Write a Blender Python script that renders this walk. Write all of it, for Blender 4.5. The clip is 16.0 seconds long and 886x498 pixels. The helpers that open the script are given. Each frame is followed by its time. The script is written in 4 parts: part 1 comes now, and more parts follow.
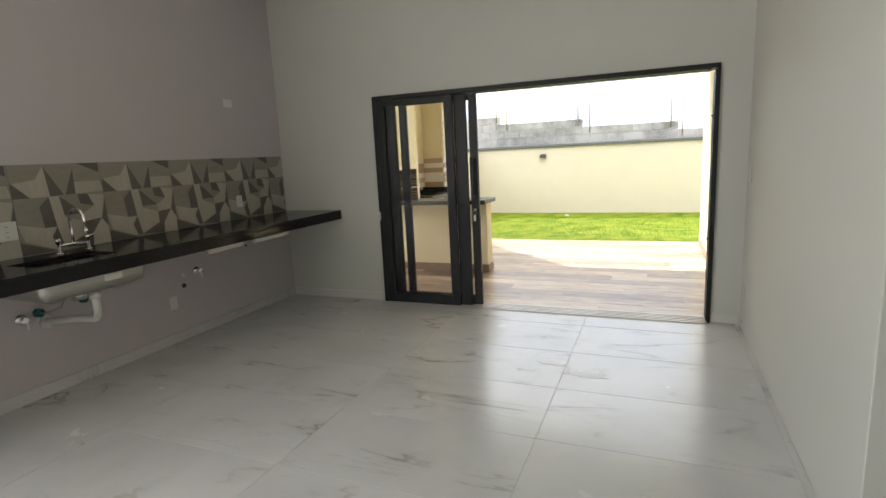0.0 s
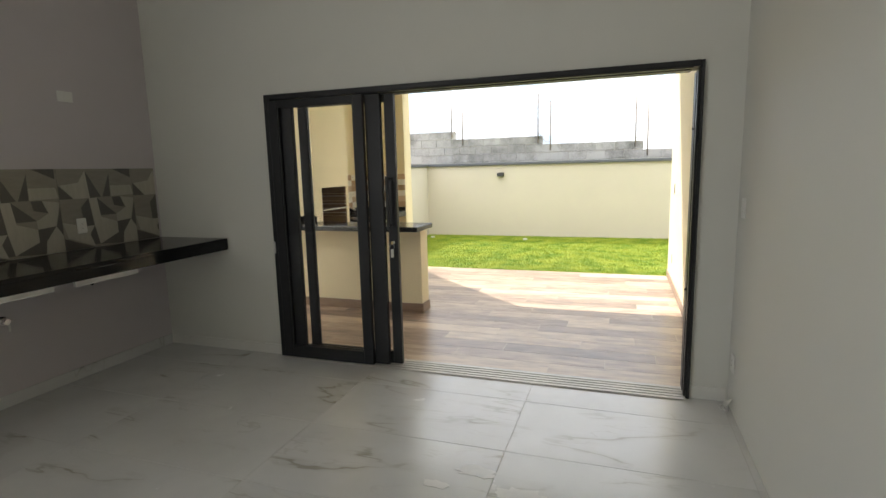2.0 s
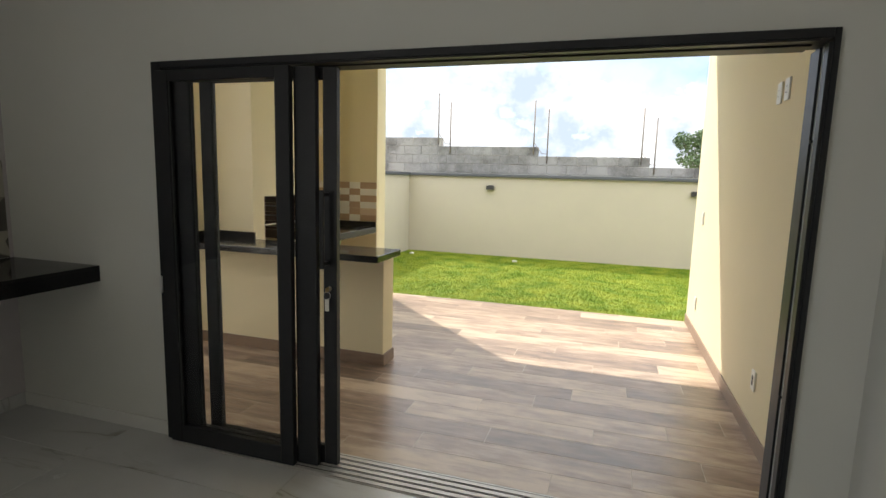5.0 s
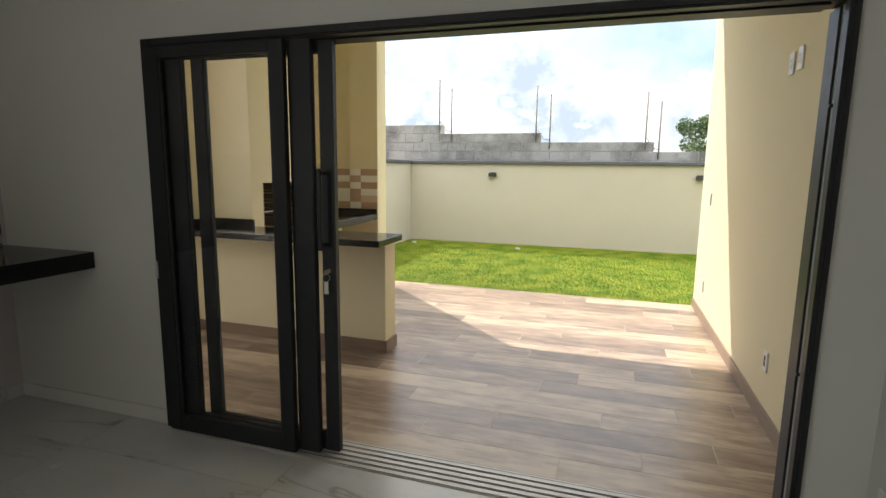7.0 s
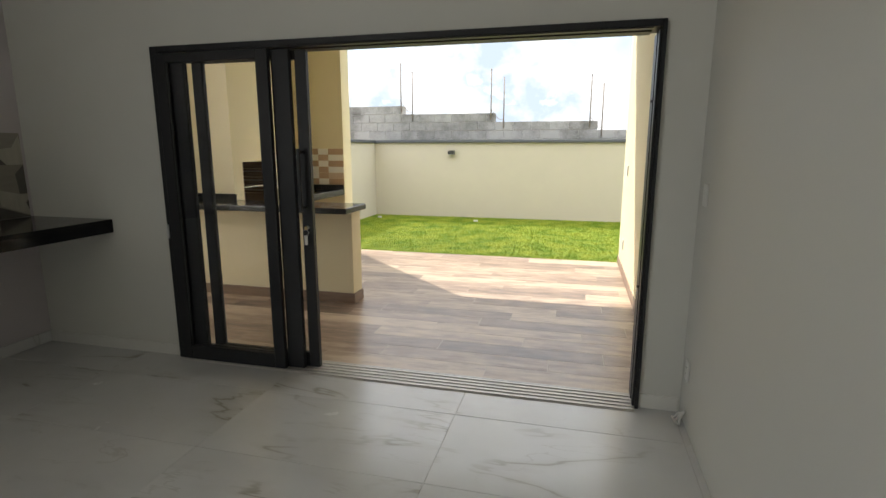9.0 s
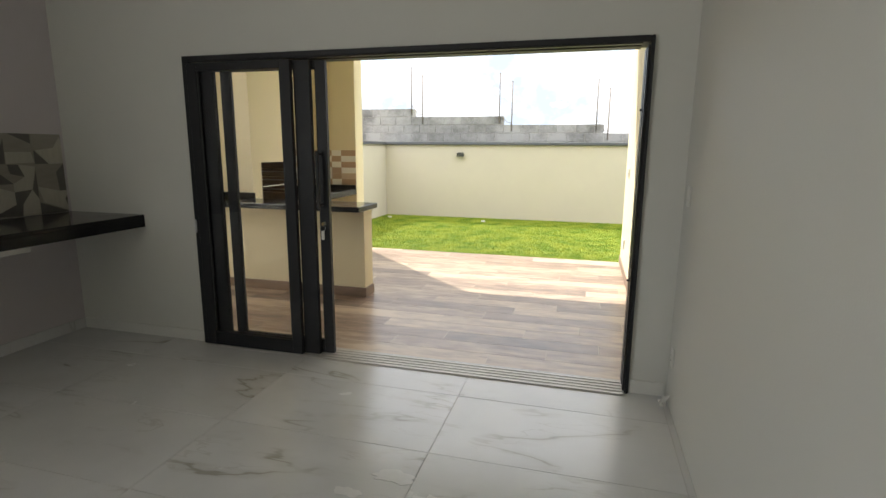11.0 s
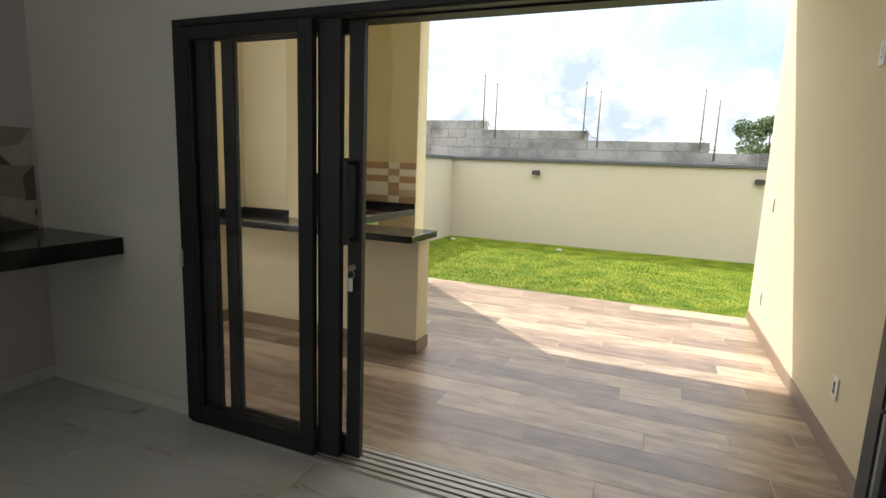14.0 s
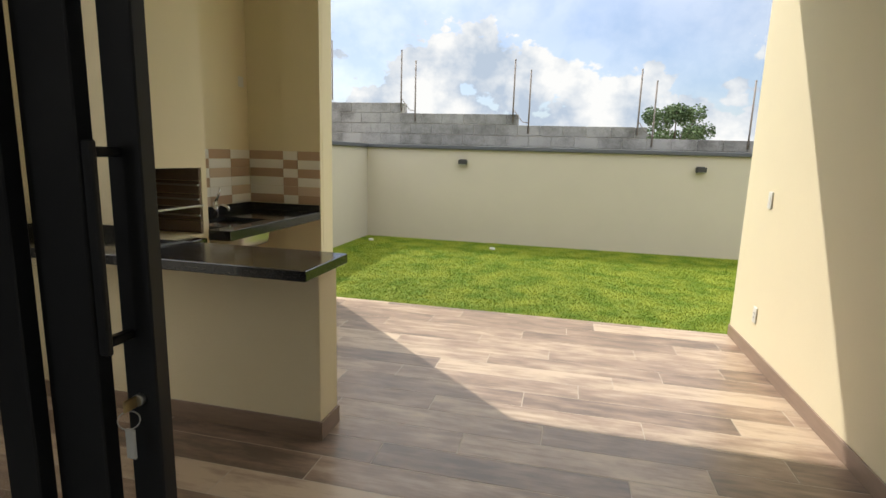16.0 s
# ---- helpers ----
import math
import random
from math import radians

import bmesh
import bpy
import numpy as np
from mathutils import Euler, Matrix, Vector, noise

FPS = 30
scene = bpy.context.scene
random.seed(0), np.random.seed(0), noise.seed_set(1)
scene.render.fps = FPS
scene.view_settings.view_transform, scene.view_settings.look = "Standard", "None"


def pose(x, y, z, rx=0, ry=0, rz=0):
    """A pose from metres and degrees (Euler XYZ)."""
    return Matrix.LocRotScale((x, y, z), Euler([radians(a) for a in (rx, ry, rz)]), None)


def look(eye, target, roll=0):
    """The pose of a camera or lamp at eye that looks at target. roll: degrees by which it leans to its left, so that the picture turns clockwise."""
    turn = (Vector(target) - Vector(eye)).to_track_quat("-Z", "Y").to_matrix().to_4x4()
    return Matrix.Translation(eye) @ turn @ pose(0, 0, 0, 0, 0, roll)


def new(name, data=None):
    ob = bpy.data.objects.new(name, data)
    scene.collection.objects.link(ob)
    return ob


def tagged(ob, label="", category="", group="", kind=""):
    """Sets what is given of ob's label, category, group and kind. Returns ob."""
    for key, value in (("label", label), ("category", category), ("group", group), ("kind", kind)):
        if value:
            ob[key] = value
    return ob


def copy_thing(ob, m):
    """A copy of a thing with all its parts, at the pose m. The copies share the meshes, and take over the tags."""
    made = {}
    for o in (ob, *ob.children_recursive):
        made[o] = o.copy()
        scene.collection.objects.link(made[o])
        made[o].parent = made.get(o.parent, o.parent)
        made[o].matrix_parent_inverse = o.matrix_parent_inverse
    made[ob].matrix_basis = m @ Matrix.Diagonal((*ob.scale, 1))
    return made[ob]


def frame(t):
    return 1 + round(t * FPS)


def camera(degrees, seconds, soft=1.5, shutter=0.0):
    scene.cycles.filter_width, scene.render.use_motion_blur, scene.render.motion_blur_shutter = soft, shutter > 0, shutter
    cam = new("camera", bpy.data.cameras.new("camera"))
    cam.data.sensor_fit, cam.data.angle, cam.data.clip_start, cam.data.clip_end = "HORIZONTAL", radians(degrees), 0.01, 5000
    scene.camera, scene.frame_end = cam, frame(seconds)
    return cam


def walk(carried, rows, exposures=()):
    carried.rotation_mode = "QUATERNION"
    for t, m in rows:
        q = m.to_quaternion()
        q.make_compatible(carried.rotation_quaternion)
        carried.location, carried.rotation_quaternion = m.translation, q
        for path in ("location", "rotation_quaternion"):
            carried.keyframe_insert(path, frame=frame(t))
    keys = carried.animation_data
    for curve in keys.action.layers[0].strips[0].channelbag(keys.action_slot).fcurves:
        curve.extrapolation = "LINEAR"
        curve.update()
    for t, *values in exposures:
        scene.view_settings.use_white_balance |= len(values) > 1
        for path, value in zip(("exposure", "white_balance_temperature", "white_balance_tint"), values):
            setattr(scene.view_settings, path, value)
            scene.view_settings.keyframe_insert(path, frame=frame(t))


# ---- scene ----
cam = camera(80.7, 16.0)
PATH = [
    (0, (0.057, 0.706, 1.515), (-0.701, 2.522, 1.16), -2.8),
    (0.5, (0.034, 1.043, 1.534), (-0.639, 2.895, 1.19), -2.0),
    (1, (0.072, 1.36, 1.515), (-0.523, 3.242, 1.19), -2.5),
    (1.5, (0.133, 1.669, 1.533), (-0.475, 3.551, 1.229), -1.6),
    (2, (0.041, 1.932, 1.514), (-0.602, 3.802, 1.212), -1.4),
    (2.5, (-0.058, 2.167, 1.512), (-0.58, 4.073, 1.203), -1.5),
    (3, (-0.094, 2.375, 1.491), (-0.596, 4.287, 1.186), -1.1),
    (3.5, (-0.085, 2.637, 1.481), (-0.611, 4.543, 1.179), -0.1),
    (4, (-0.144, 2.877, 1.475), (-0.743, 4.756, 1.141), 1.1),
    (4.5, (-0.243, 3.129, 1.561), (-0.835, 5.02, 1.287), 1.6),
    (7, (-0.279, 3.27, 1.486), (-0.88, 5.152, 1.179), 0.7),
    (7.5, (-0.236, 3.122, 1.473), (-0.77, 5.011, 1.09), 1.3),
    (8, (-0.116, 2.913, 1.459), (-0.604, 4.814, 1.073), 0.6),
    (8.5, (0.002, 2.682, 1.475), (-0.478, 4.585, 1.09), 0.1),
    (11, (0.168, 2.239, 1.498), (-0.349, 4.134, 1.119), 0.4),
    (11.5, (0.167, 2.293, 1.494), (-0.448, 4.158, 1.116), 0.1),
    (12, (0.045, 2.495, 1.493), (-0.584, 4.356, 1.119), 0.4),
    (12.5, (-0.049, 2.647, 1.509), (-0.669, 4.516, 1.157), 0.7),
    (13, (-0.106, 2.882, 1.498), (-0.72, 4.757, 1.168), 0.9),
    (13.5, (-0.18, 3.124, 1.497), (-0.931, 4.949, 1.175), 1.7),
    (14, (-0.304, 3.461, 1.465), (-1.05, 5.288, 1.143), 2.2),
    (14.5, (-0.41, 3.762, 1.471), (-1.01, 5.641, 1.143), 1.7),
    (15, (-0.479, 4.101, 1.456), (-1.017, 5.998, 1.124), 0.7),
    (15.5, (-0.629, 4.417, 1.453), (-1.15, 6.314, 1.097), 0.9),
    (16, (-0.795, 4.711, 1.465), (-1.242, 6.628, 1.112), 1.7),
]
EXPOSURES = [(0, 2.4), (2, 2.05), (4, 1.7), (7, 1.6), (8.5, 1.65), (11, 1.9), (13, 1.65), (14.4, 1.6), (15.2, 1.25), (16, 1.1)]
walk(cam, [(t, look(eye, target, roll)) for t, eye, target, roll in PATH], EXPOSURES)

# ---------------------------------------------------------------- world, sun
SUN_EL, SUN_AZ = radians(50.3), radians(-45.9)
sun = new("sun", bpy.data.lights.new("sun", "SUN"))
sun.data.energy, sun.data.angle, sun.data.color = 2.2, radians(0.6), (1.0, 0.95, 0.87)
sun.matrix_world = look((-5.95, 5.77, 10.0), (0, 0, 0))

world = bpy.data.worlds.new("world")
scene.world = world
world.use_nodes = True


def wire(nt, kind, **sets):
    n = nt.nodes.new(kind)
    for k, v in sets.items():
        if k in n.inputs:
            n.inputs[k].default_value = v
    return n


def build_sky():
    nt = world.node_tree
    nt.nodes.clear()
    L = nt.links.new
    out = nt.nodes.new("ShaderNodeOutputWorld")
    bg = nt.nodes.new("ShaderNodeBackground")
    bg.inputs["Strength"].default_value = 0.14
    sky = nt.nodes.new("ShaderNodeTexSky")
    sky.sky_type, sky.sun_disc = "NISHITA", False
    sky.sun_elevation, sky.sun_rotation = SUN_EL, SUN_AZ
    sky.dust_density = 1.5
    tc = nt.nodes.new("ShaderNodeTexCoord")
    sep = nt.nodes.new("ShaderNodeSeparateXYZ")
    L(tc.outputs["Generated"], sep.inputs[0])
    # heaped clouds: thick near the horizon, thinning out upward
    big = wire(nt, "ShaderNodeTexNoise", Scale=4.0, Detail=8.0, Roughness=0.55, Lacunarity=2.1)
    mp = nt.nodes.new("ShaderNodeMapping")
    mp.inputs["Location"].default_value = (0.35, 1.3, 0.1)
    mp.inputs["Scale"].default_value = (1.0, 1.0, 1.5)
    L(tc.outputs["Generated"], mp.inputs[0])
    L(mp.outputs[0], big.inputs["Vector"])
    low = nt.nodes.new("ShaderNodeMapRange")
    low.inputs[1].default_value, low.inputs[2].default_value = 0.02, 0.30
    low.inputs[3].default_value, low.inputs[4].default_value = 0.36, -0.13
    L(sep.outputs["Z"], low.inputs[0])
    add = nt.nodes.new("ShaderNodeMath")
    add.operation = "ADD"
    puff = wire(nt, "ShaderNodeTexVoronoi", Scale=14.0, Detail=5.0, Roughness=0.55)
    puff.feature, puff.normalize = "F1", True
    L(mp.outputs[0], puff.inputs["Vector"])
    heap = nt.nodes.new("ShaderNodeMath")
    heap.operation = "MULTIPLY_ADD"
    heap.inputs[1].default_value = -0.55
    L(puff.outputs["Distance"], heap.inputs[0])
    L(big.outputs["Fac"], heap.inputs[2])
    L(heap.outputs[0], add.inputs[0])
    L(low.outputs[0], add.inputs[1])
    ramp = nt.nodes.new("ShaderNodeValToRGB")
    ramp.color_ramp.elements[0].position, ramp.color_ramp.elements[1].position = 0.455, 0.49
    L(add.outputs[0], ramp.inputs[0])
    # thin high veil
    veil = wire(nt, "ShaderNodeTexNoise", Scale=2.2, Detail=6.0, Roughness=0.6)
    L(tc.outputs["Generated"], veil.inputs["Vector"])
    vr = nt.nodes.new("ShaderNodeMapRange")
    vr.inputs[1].default_value, vr.inputs[2].default_value = 0.35, 0.75
    vr.inputs[3].default_value, vr.inputs[4].default_value = 0.25, 0.55
    L(veil.outputs["Fac"], vr.inputs[0])
    mx = nt.nodes.new("ShaderNodeMath")
    mx.operation = "MAXIMUM"
    L(ramp.outputs["Color"], mx.inputs[0])
    L(vr.outputs[0], mx.inputs[1])
    # cloud colour: bright tops, grey-blue bellies
    shade = wire(nt, "ShaderNodeTexNoise", Scale=9.0, Detail=7.0, Roughness=0.55)
    mp2 = nt.nodes.new("ShaderNodeMapping")
    mp2.inputs["Location"].default_value = (0.2, 0.4, 0.35)
    L(tc.outputs["Generated"], mp2.inputs[0])
    L(mp2.outputs[0], shade.inputs["Vector"])
    cr = nt.nodes.new("ShaderNodeValToRGB")
    cr.color_ramp.elements[0].position, cr.color_ramp.elements[1].position = 0.24, 0.46
    cr.color_ramp.elements[0].color = (1.75, 2.05, 2.45, 1)
    cr.color_ramp.elements[1].color = (3.3, 3.3, 3.25, 1)
    lit = nt.nodes.new("ShaderNodeMath")
    lit.operation = "MULTIPLY_ADD"
    lit.inputs[1].default_value = -0.45
    L(puff.outputs["Distance"], lit.inputs[0])
    L(shade.outputs["Fac"], lit.inputs[2])
    L(lit.outputs[0], cr.inputs[0])
    mix = nt.nodes.new("ShaderNodeMixRGB")
    L(mx.outputs[0], mix.inputs[0])
    dim = nt.nodes.new("ShaderNodeMixRGB")
    dim.blend_type = "MULTIPLY"
    dim.inputs[0].default_value, dim.inputs[2].default_value = 1.0, (0.46, 0.48, 0.53, 1)
    L(sky.outputs[0], dim.inputs[1])
    L(dim.outputs[0], mix.inputs[1])
    L(cr.outputs[0], mix.inputs[2])
    # added white glow overhead, clear of the horizon, lifts the patio shade
    overhead_fill = nt.nodes.new("ShaderNodeMapRange")
    overhead_fill.interpolation_type = "SMOOTHSTEP"
    overhead_fill.inputs[1].default_value, overhead_fill.inputs[2].default_value = 0.20, 0.60
    overhead_fill.inputs[3].default_value, overhead_fill.inputs[4].default_value = 0.0, 0.8
    L(sep.outputs["Z"], overhead_fill.inputs[0])
    high = nt.nodes.new("ShaderNodeMixRGB")
    high.inputs[2].default_value = (9.3, 9.3, 9.15, 1)
    L(overhead_fill.outputs[0], high.inputs[0])
    L(mix.outputs[0], high.inputs[1])
    L(high.outputs[0], bg.inputs["Color"])
    L(bg.outputs[0], out.inputs[0])


build_sky()

# unseen fill lamp in an added opening behind the walker's start, brightens the room
room_fill = new("unseen_fill", bpy.data.lights.new("unseen_fill", "AREA"))
room_fill.data.shape, room_fill.data.size, room_fill.data.size_y = "RECTANGLE", 2.4, 1.6
room_fill.data.energy, room_fill.data.color = 20.0, (0.98, 1.0, 0.985)
room_fill.matrix_world = look((-3.91, -0.6, 1.6), (0.0, -0.6, 1.6))

# ---------------------------------------------------------------- materials


def mat(name, base, rough=0.5, metal=0.0, vary=0.08, scale=6.0, bump=0.0, bump_scale=80.0, spec=0.5, island=0.0, stain=0.0, stretch=(1, 1, 1)):
    """Painted or solid surface: two scales of colour variation, fine relief, uneven gloss."""
    m = bpy.data.materials.new(name)
    m.use_nodes = True
    nt = m.node_tree
    L = nt.links.new
    b = nt.nodes["Principled BSDF"]
    b.inputs["Metallic"].default_value = metal
    b.inputs["Specular IOR Level"].default_value = spec
    tc = nt.nodes.new("ShaderNodeTexCoord")
    mp = nt.nodes.new("ShaderNodeMapping")
    mp.inputs["Scale"].default_value = stretch
    L(tc.outputs["Object"], mp.inputs[0])
    n1 = wire(nt, "ShaderNodeTexNoise", Scale=scale, Detail=5.0, Roughness=0.6)
    n2 = wire(nt, "ShaderNodeTexNoise", Scale=scale * 0.13, Detail=3.0)
    for n in (n1, n2):
        L(mp.outputs[0], n.inputs["Vector"])
    s = nt.nodes.new("ShaderNodeMath")
    s.operation = "ADD"
    L(n1.outputs["Fac"], s.inputs[0])
    L(n2.outputs["Fac"], s.inputs[1])
    val = s.outputs[0]
    if island:
        oi = nt.nodes.new("ShaderNodeObjectInfo")
        k = nt.nodes.new("ShaderNodeMath")
        k.operation = "MULTIPLY_ADD"
        k.inputs[1].default_value = island
        L(oi.outputs["Random"], k.inputs[0])
        L(val, k.inputs[2])
        val = k.outputs[0]
    mr = nt.nodes.new("ShaderNodeMapRange")
    mr.inputs[1].default_value, mr.inputs[2].default_value = 0.6, 1.4 + island
    mr.inputs[3].default_value, mr.inputs[4].default_value = 1 - vary, 1 + vary
    L(val, mr.inputs[0])
    hsv = wire(nt, "ShaderNodeHueSaturation")
    hsv.inputs["Color"].default_value = (*base, 1)
    L(mr.outputs[0], hsv.inputs["Value"])
    L(hsv.outputs[0], b.inputs["Base Color"])
    rr = nt.nodes.new("ShaderNodeMapRange")
    rr.inputs[3].default_value, rr.inputs[4].default_value = max(0.02, rough * 0.85), min(1, rough * 1.15)
    L(n1.outputs["Fac"], rr.inputs[0])
    L(rr.outputs[0], b.inputs["Roughness"])
    if bump:
        n3 = wire(nt, "ShaderNodeTexNoise", Scale=bump_scale, Detail=4.0)
        L(mp.outputs[0], n3.inputs["Vector"])
        bp = nt.nodes.new("ShaderNodeBump")
        bp.inputs["Strength"].default_value, bp.inputs["Distance"].default_value = bump, 0.01
        L(n3.outputs["Fac"], bp.inputs["Height"])
        L(bp.outputs[0], b.inputs["Normal"])
    return m


def marble_mat():
    """White porcelain with feathery olive-grey veins; each tile is cut from another place."""
    m = bpy.data.materials.new("marble_porcelain")
    m.use_nodes = True
    nt = m.node_tree
    L = nt.links.new
    b = nt.nodes["Principled BSDF"]
    tc = nt.nodes.new("ShaderNodeTexCoord")
    oi = nt.nodes.new("ShaderNodeObjectInfo")
    sc = nt.nodes.new("ShaderNodeMath")
    sc.operation = "MULTIPLY"
    sc.inputs[1].default_value = 37.0
    L(oi.outputs["Random"], sc.inputs[0])
    va = nt.nodes.new("ShaderNodeVectorMath")
    va.operation = "ADD"
    L(tc.outputs["Object"], va.inputs[0])
    L(sc.outputs[0], va.inputs[1])
    mp = nt.nodes.new("ShaderNodeMapping")
    mp.inputs["Rotation"].default_value = (0, 0, 0.75)
    mp.inputs["Scale"].default_value = (0.6, 2.3, 1)
    L(va.outputs[0], mp.inputs[0])

    def ridge(scale, width, detail, dist):
        n = wire(nt, "ShaderNodeTexNoise", Scale=scale, Detail=detail, Roughness=0.55, Distortion=dist)
        L(mp.outputs[0], n.inputs["Vector"])
        a = nt.nodes.new("ShaderNodeMath")
        a.operation = "SUBTRACT"
        a.inputs[1].default_value = 0.5
        L(n.outputs["Fac"], a.inputs[0])
        c = nt.nodes.new("ShaderNodeMath")
        c.operation = "ABSOLUTE"
        L(a.outputs[0], c.inputs[0])
        r = nt.nodes.new("ShaderNodeMapRange")
        r.interpolation_type = "SMOOTHSTEP"
        r.inputs[1].default_value, r.inputs[2].default_value = 0.0, width
        r.inputs[3].default_value, r.inputs[4].default_value = 1.0, 0.0
        L(c.outputs[0], r.inputs[0])
        return r.outputs[0]

    v1, v2 = ridge(0.7, 0.014, 5.0, 0.5), ridge(1.5, 0.010, 5.0, 0.6)
    v3 = ridge(0.7, 0.05, 5.0, 0.5)
    msk = wire(nt, "ShaderNodeTexNoise", Scale=1.7, Detail=3.0)
    L(va.outputs[0], msk.inputs["Vector"])
    mr = nt.nodes.new("ShaderNodeMapRange")
    mr.inputs[1].default_value, mr.inputs[2].default_value = 0.48, 0.62
    L(msk.outputs["Fac"], mr.inputs[0])

    def op(kind, a, c):
        n = nt.nodes.new("ShaderNodeMath")
        n.operation = kind
        for i, x in enumerate((a, c)):
            if isinstance(x, float):
                n.inputs[i].default_value = x
            else:
                L(x, n.inputs[i])
        return n.outputs[0]

    fac = op("MULTIPLY", op("MAXIMUM", op("MAXIMUM", v1, op("MULTIPLY", v2, 0.35)), op("MULTIPLY", v3, 0.28)), mr.outputs[0])
    cloud = wire(nt, "ShaderNodeTexNoise", Scale=2.0, Detail=4.0)
    L(va.outputs[0], cloud.inputs["Vector"])
    cr = nt.nodes.new("ShaderNodeValToRGB")
    cr.color_ramp.elements[0].position, cr.color_ramp.elements[1].position = 0.3, 0.7
    cr.color_ramp.elements[0].color, cr.color_ramp.elements[1].color = (0.57, 0.568, 0.555, 1), (0.65, 0.647, 0.63, 1)
    L(cloud.outputs["Fac"], cr.inputs[0])
    mix = nt.nodes.new("ShaderNodeMixRGB")
    mix.inputs[2].default_value = (0.26, 0.235, 0.175, 1)
    L(op("MULTIPLY", fac, 0.66), mix.inputs[0])
    L(cr.outputs[0], mix.inputs[1])
    L(mix.outputs[0], b.inputs["Base Color"])
    dust = wire(nt, "ShaderNodeTexNoise", Scale=3.5, Detail=6.0, Roughness=0.65)
    L(va.outputs[0], dust.inputs["Vector"])
    rr = nt.nodes.new("ShaderNodeMapRange")
    rr.inputs[1].default_value, rr.inputs[2].default_value = 0.3, 0.7
    rr.inputs[3].default_value, rr.inputs[4].default_value = 0.15, 0.28
    L(dust.outputs["Fac"], rr.inputs[0])
    L(rr.outputs[0], b.inputs["Roughness"])
    return m


def plank_mat():
    """Wood-look porcelain: long grain, each plank its own tone between grey and tan."""
    m = bpy.data.materials.new("wood_look_porcelain")
    m.use_nodes = True
    nt = m.node_tree
    L = nt.links.new
    b = nt.nodes["Principled BSDF"]
    tc = nt.nodes.new("ShaderNodeTexCoord")
    oi = nt.nodes.new("ShaderNodeObjectInfo")
    sc = nt.nodes.new("ShaderNodeMath")
    sc.operation = "MULTIPLY"
    sc.inputs[1].default_value = 53.0
    L(oi.outputs["Random"], sc.inputs[0])
    va = nt.nodes.new("ShaderNodeVectorMath")
    va.operation = "ADD"
    L(tc.outputs["Object"], va.inputs[0])
    L(sc.outputs[0], va.inputs[1])
    mp = nt.nodes.new("ShaderNodeMapping")
    mp.inputs["Scale"].default_value = (1.3, 13, 1)
    L(va.outputs[0], mp.inputs[0])
    g1 = wire(nt, "ShaderNodeTexNoise", Scale=2.0, Detail=7.0, Roughness=0.65, Distortion=0.5)
    L(mp.outputs[0], g1.inputs["Vector"])
    mpb = nt.nodes.new("ShaderNodeMapping")
    mpb.inputs["Scale"].default_value = (1.5, 5, 1)
    L(va.outputs[0], mpb.inputs[0])
    g2 = wire(nt, "ShaderNodeTexNoise", Scale=2.2, Detail=6.0, Roughness=0.6)
    L(mpb.outputs[0], g2.inputs["Vector"])
    cr = nt.nodes.new("ShaderNodeValToRGB")
    e = cr.color_ramp.elements
    e[0].position, e[0].color = 0.28, (0.135, 0.092, 0.066, 1)
    e[1].position, e[1].color = 0.74, (0.51, 0.395, 0.285, 1)
    mid = e.new(0.5)
    mid.color = (0.285, 0.196, 0.140, 1)
    s = nt.nodes.new("ShaderNodeMath")
    s.operation = "MULTIPLY_ADD"
    s.inputs[1].default_value = 0.42
    L(g1.outputs["Fac"], s.inputs[0])
    s2 = nt.nodes.new("ShaderNodeMath")
    s2.operation = "MULTIPLY_ADD"
    s2.inputs[1].default_value, s2.inputs[2].default_value = 0.8, -0.25
    L(g2.outputs["Fac"], s2.inputs[0])
    L(s2.outputs[0], s.inputs[2])
    s3 = nt.nodes.new("ShaderNodeMath")
    s3.operation = "MULTIPLY_ADD"
    s3.inputs[1].default_value = 0.36
    L(oi.outputs["Random"], s3.inputs[0])
    L(s.outputs[0], s3.inputs[2])
    L(s3.outputs[0], cr.inputs[0])
    L(cr.outputs[0], b.inputs["Base Color"])
    rr = nt.nodes.new("ShaderNodeMapRange")
    rr.inputs[3].default_value, rr.inputs[4].default_value = 0.24, 0.40
    L(g1.outputs["Fac"], rr.inputs[0])
    L(rr.outputs[0], b.inputs["Roughness"])
    bp = nt.nodes.new("ShaderNodeBump")
    bp.inputs["Strength"].default_value, bp.inputs["Distance"].default_value = 0.12, 0.004
    L(g1.outputs["Fac"], bp.inputs["Height"])
    L(bp.outputs[0], b.inputs["Normal"])
    return m


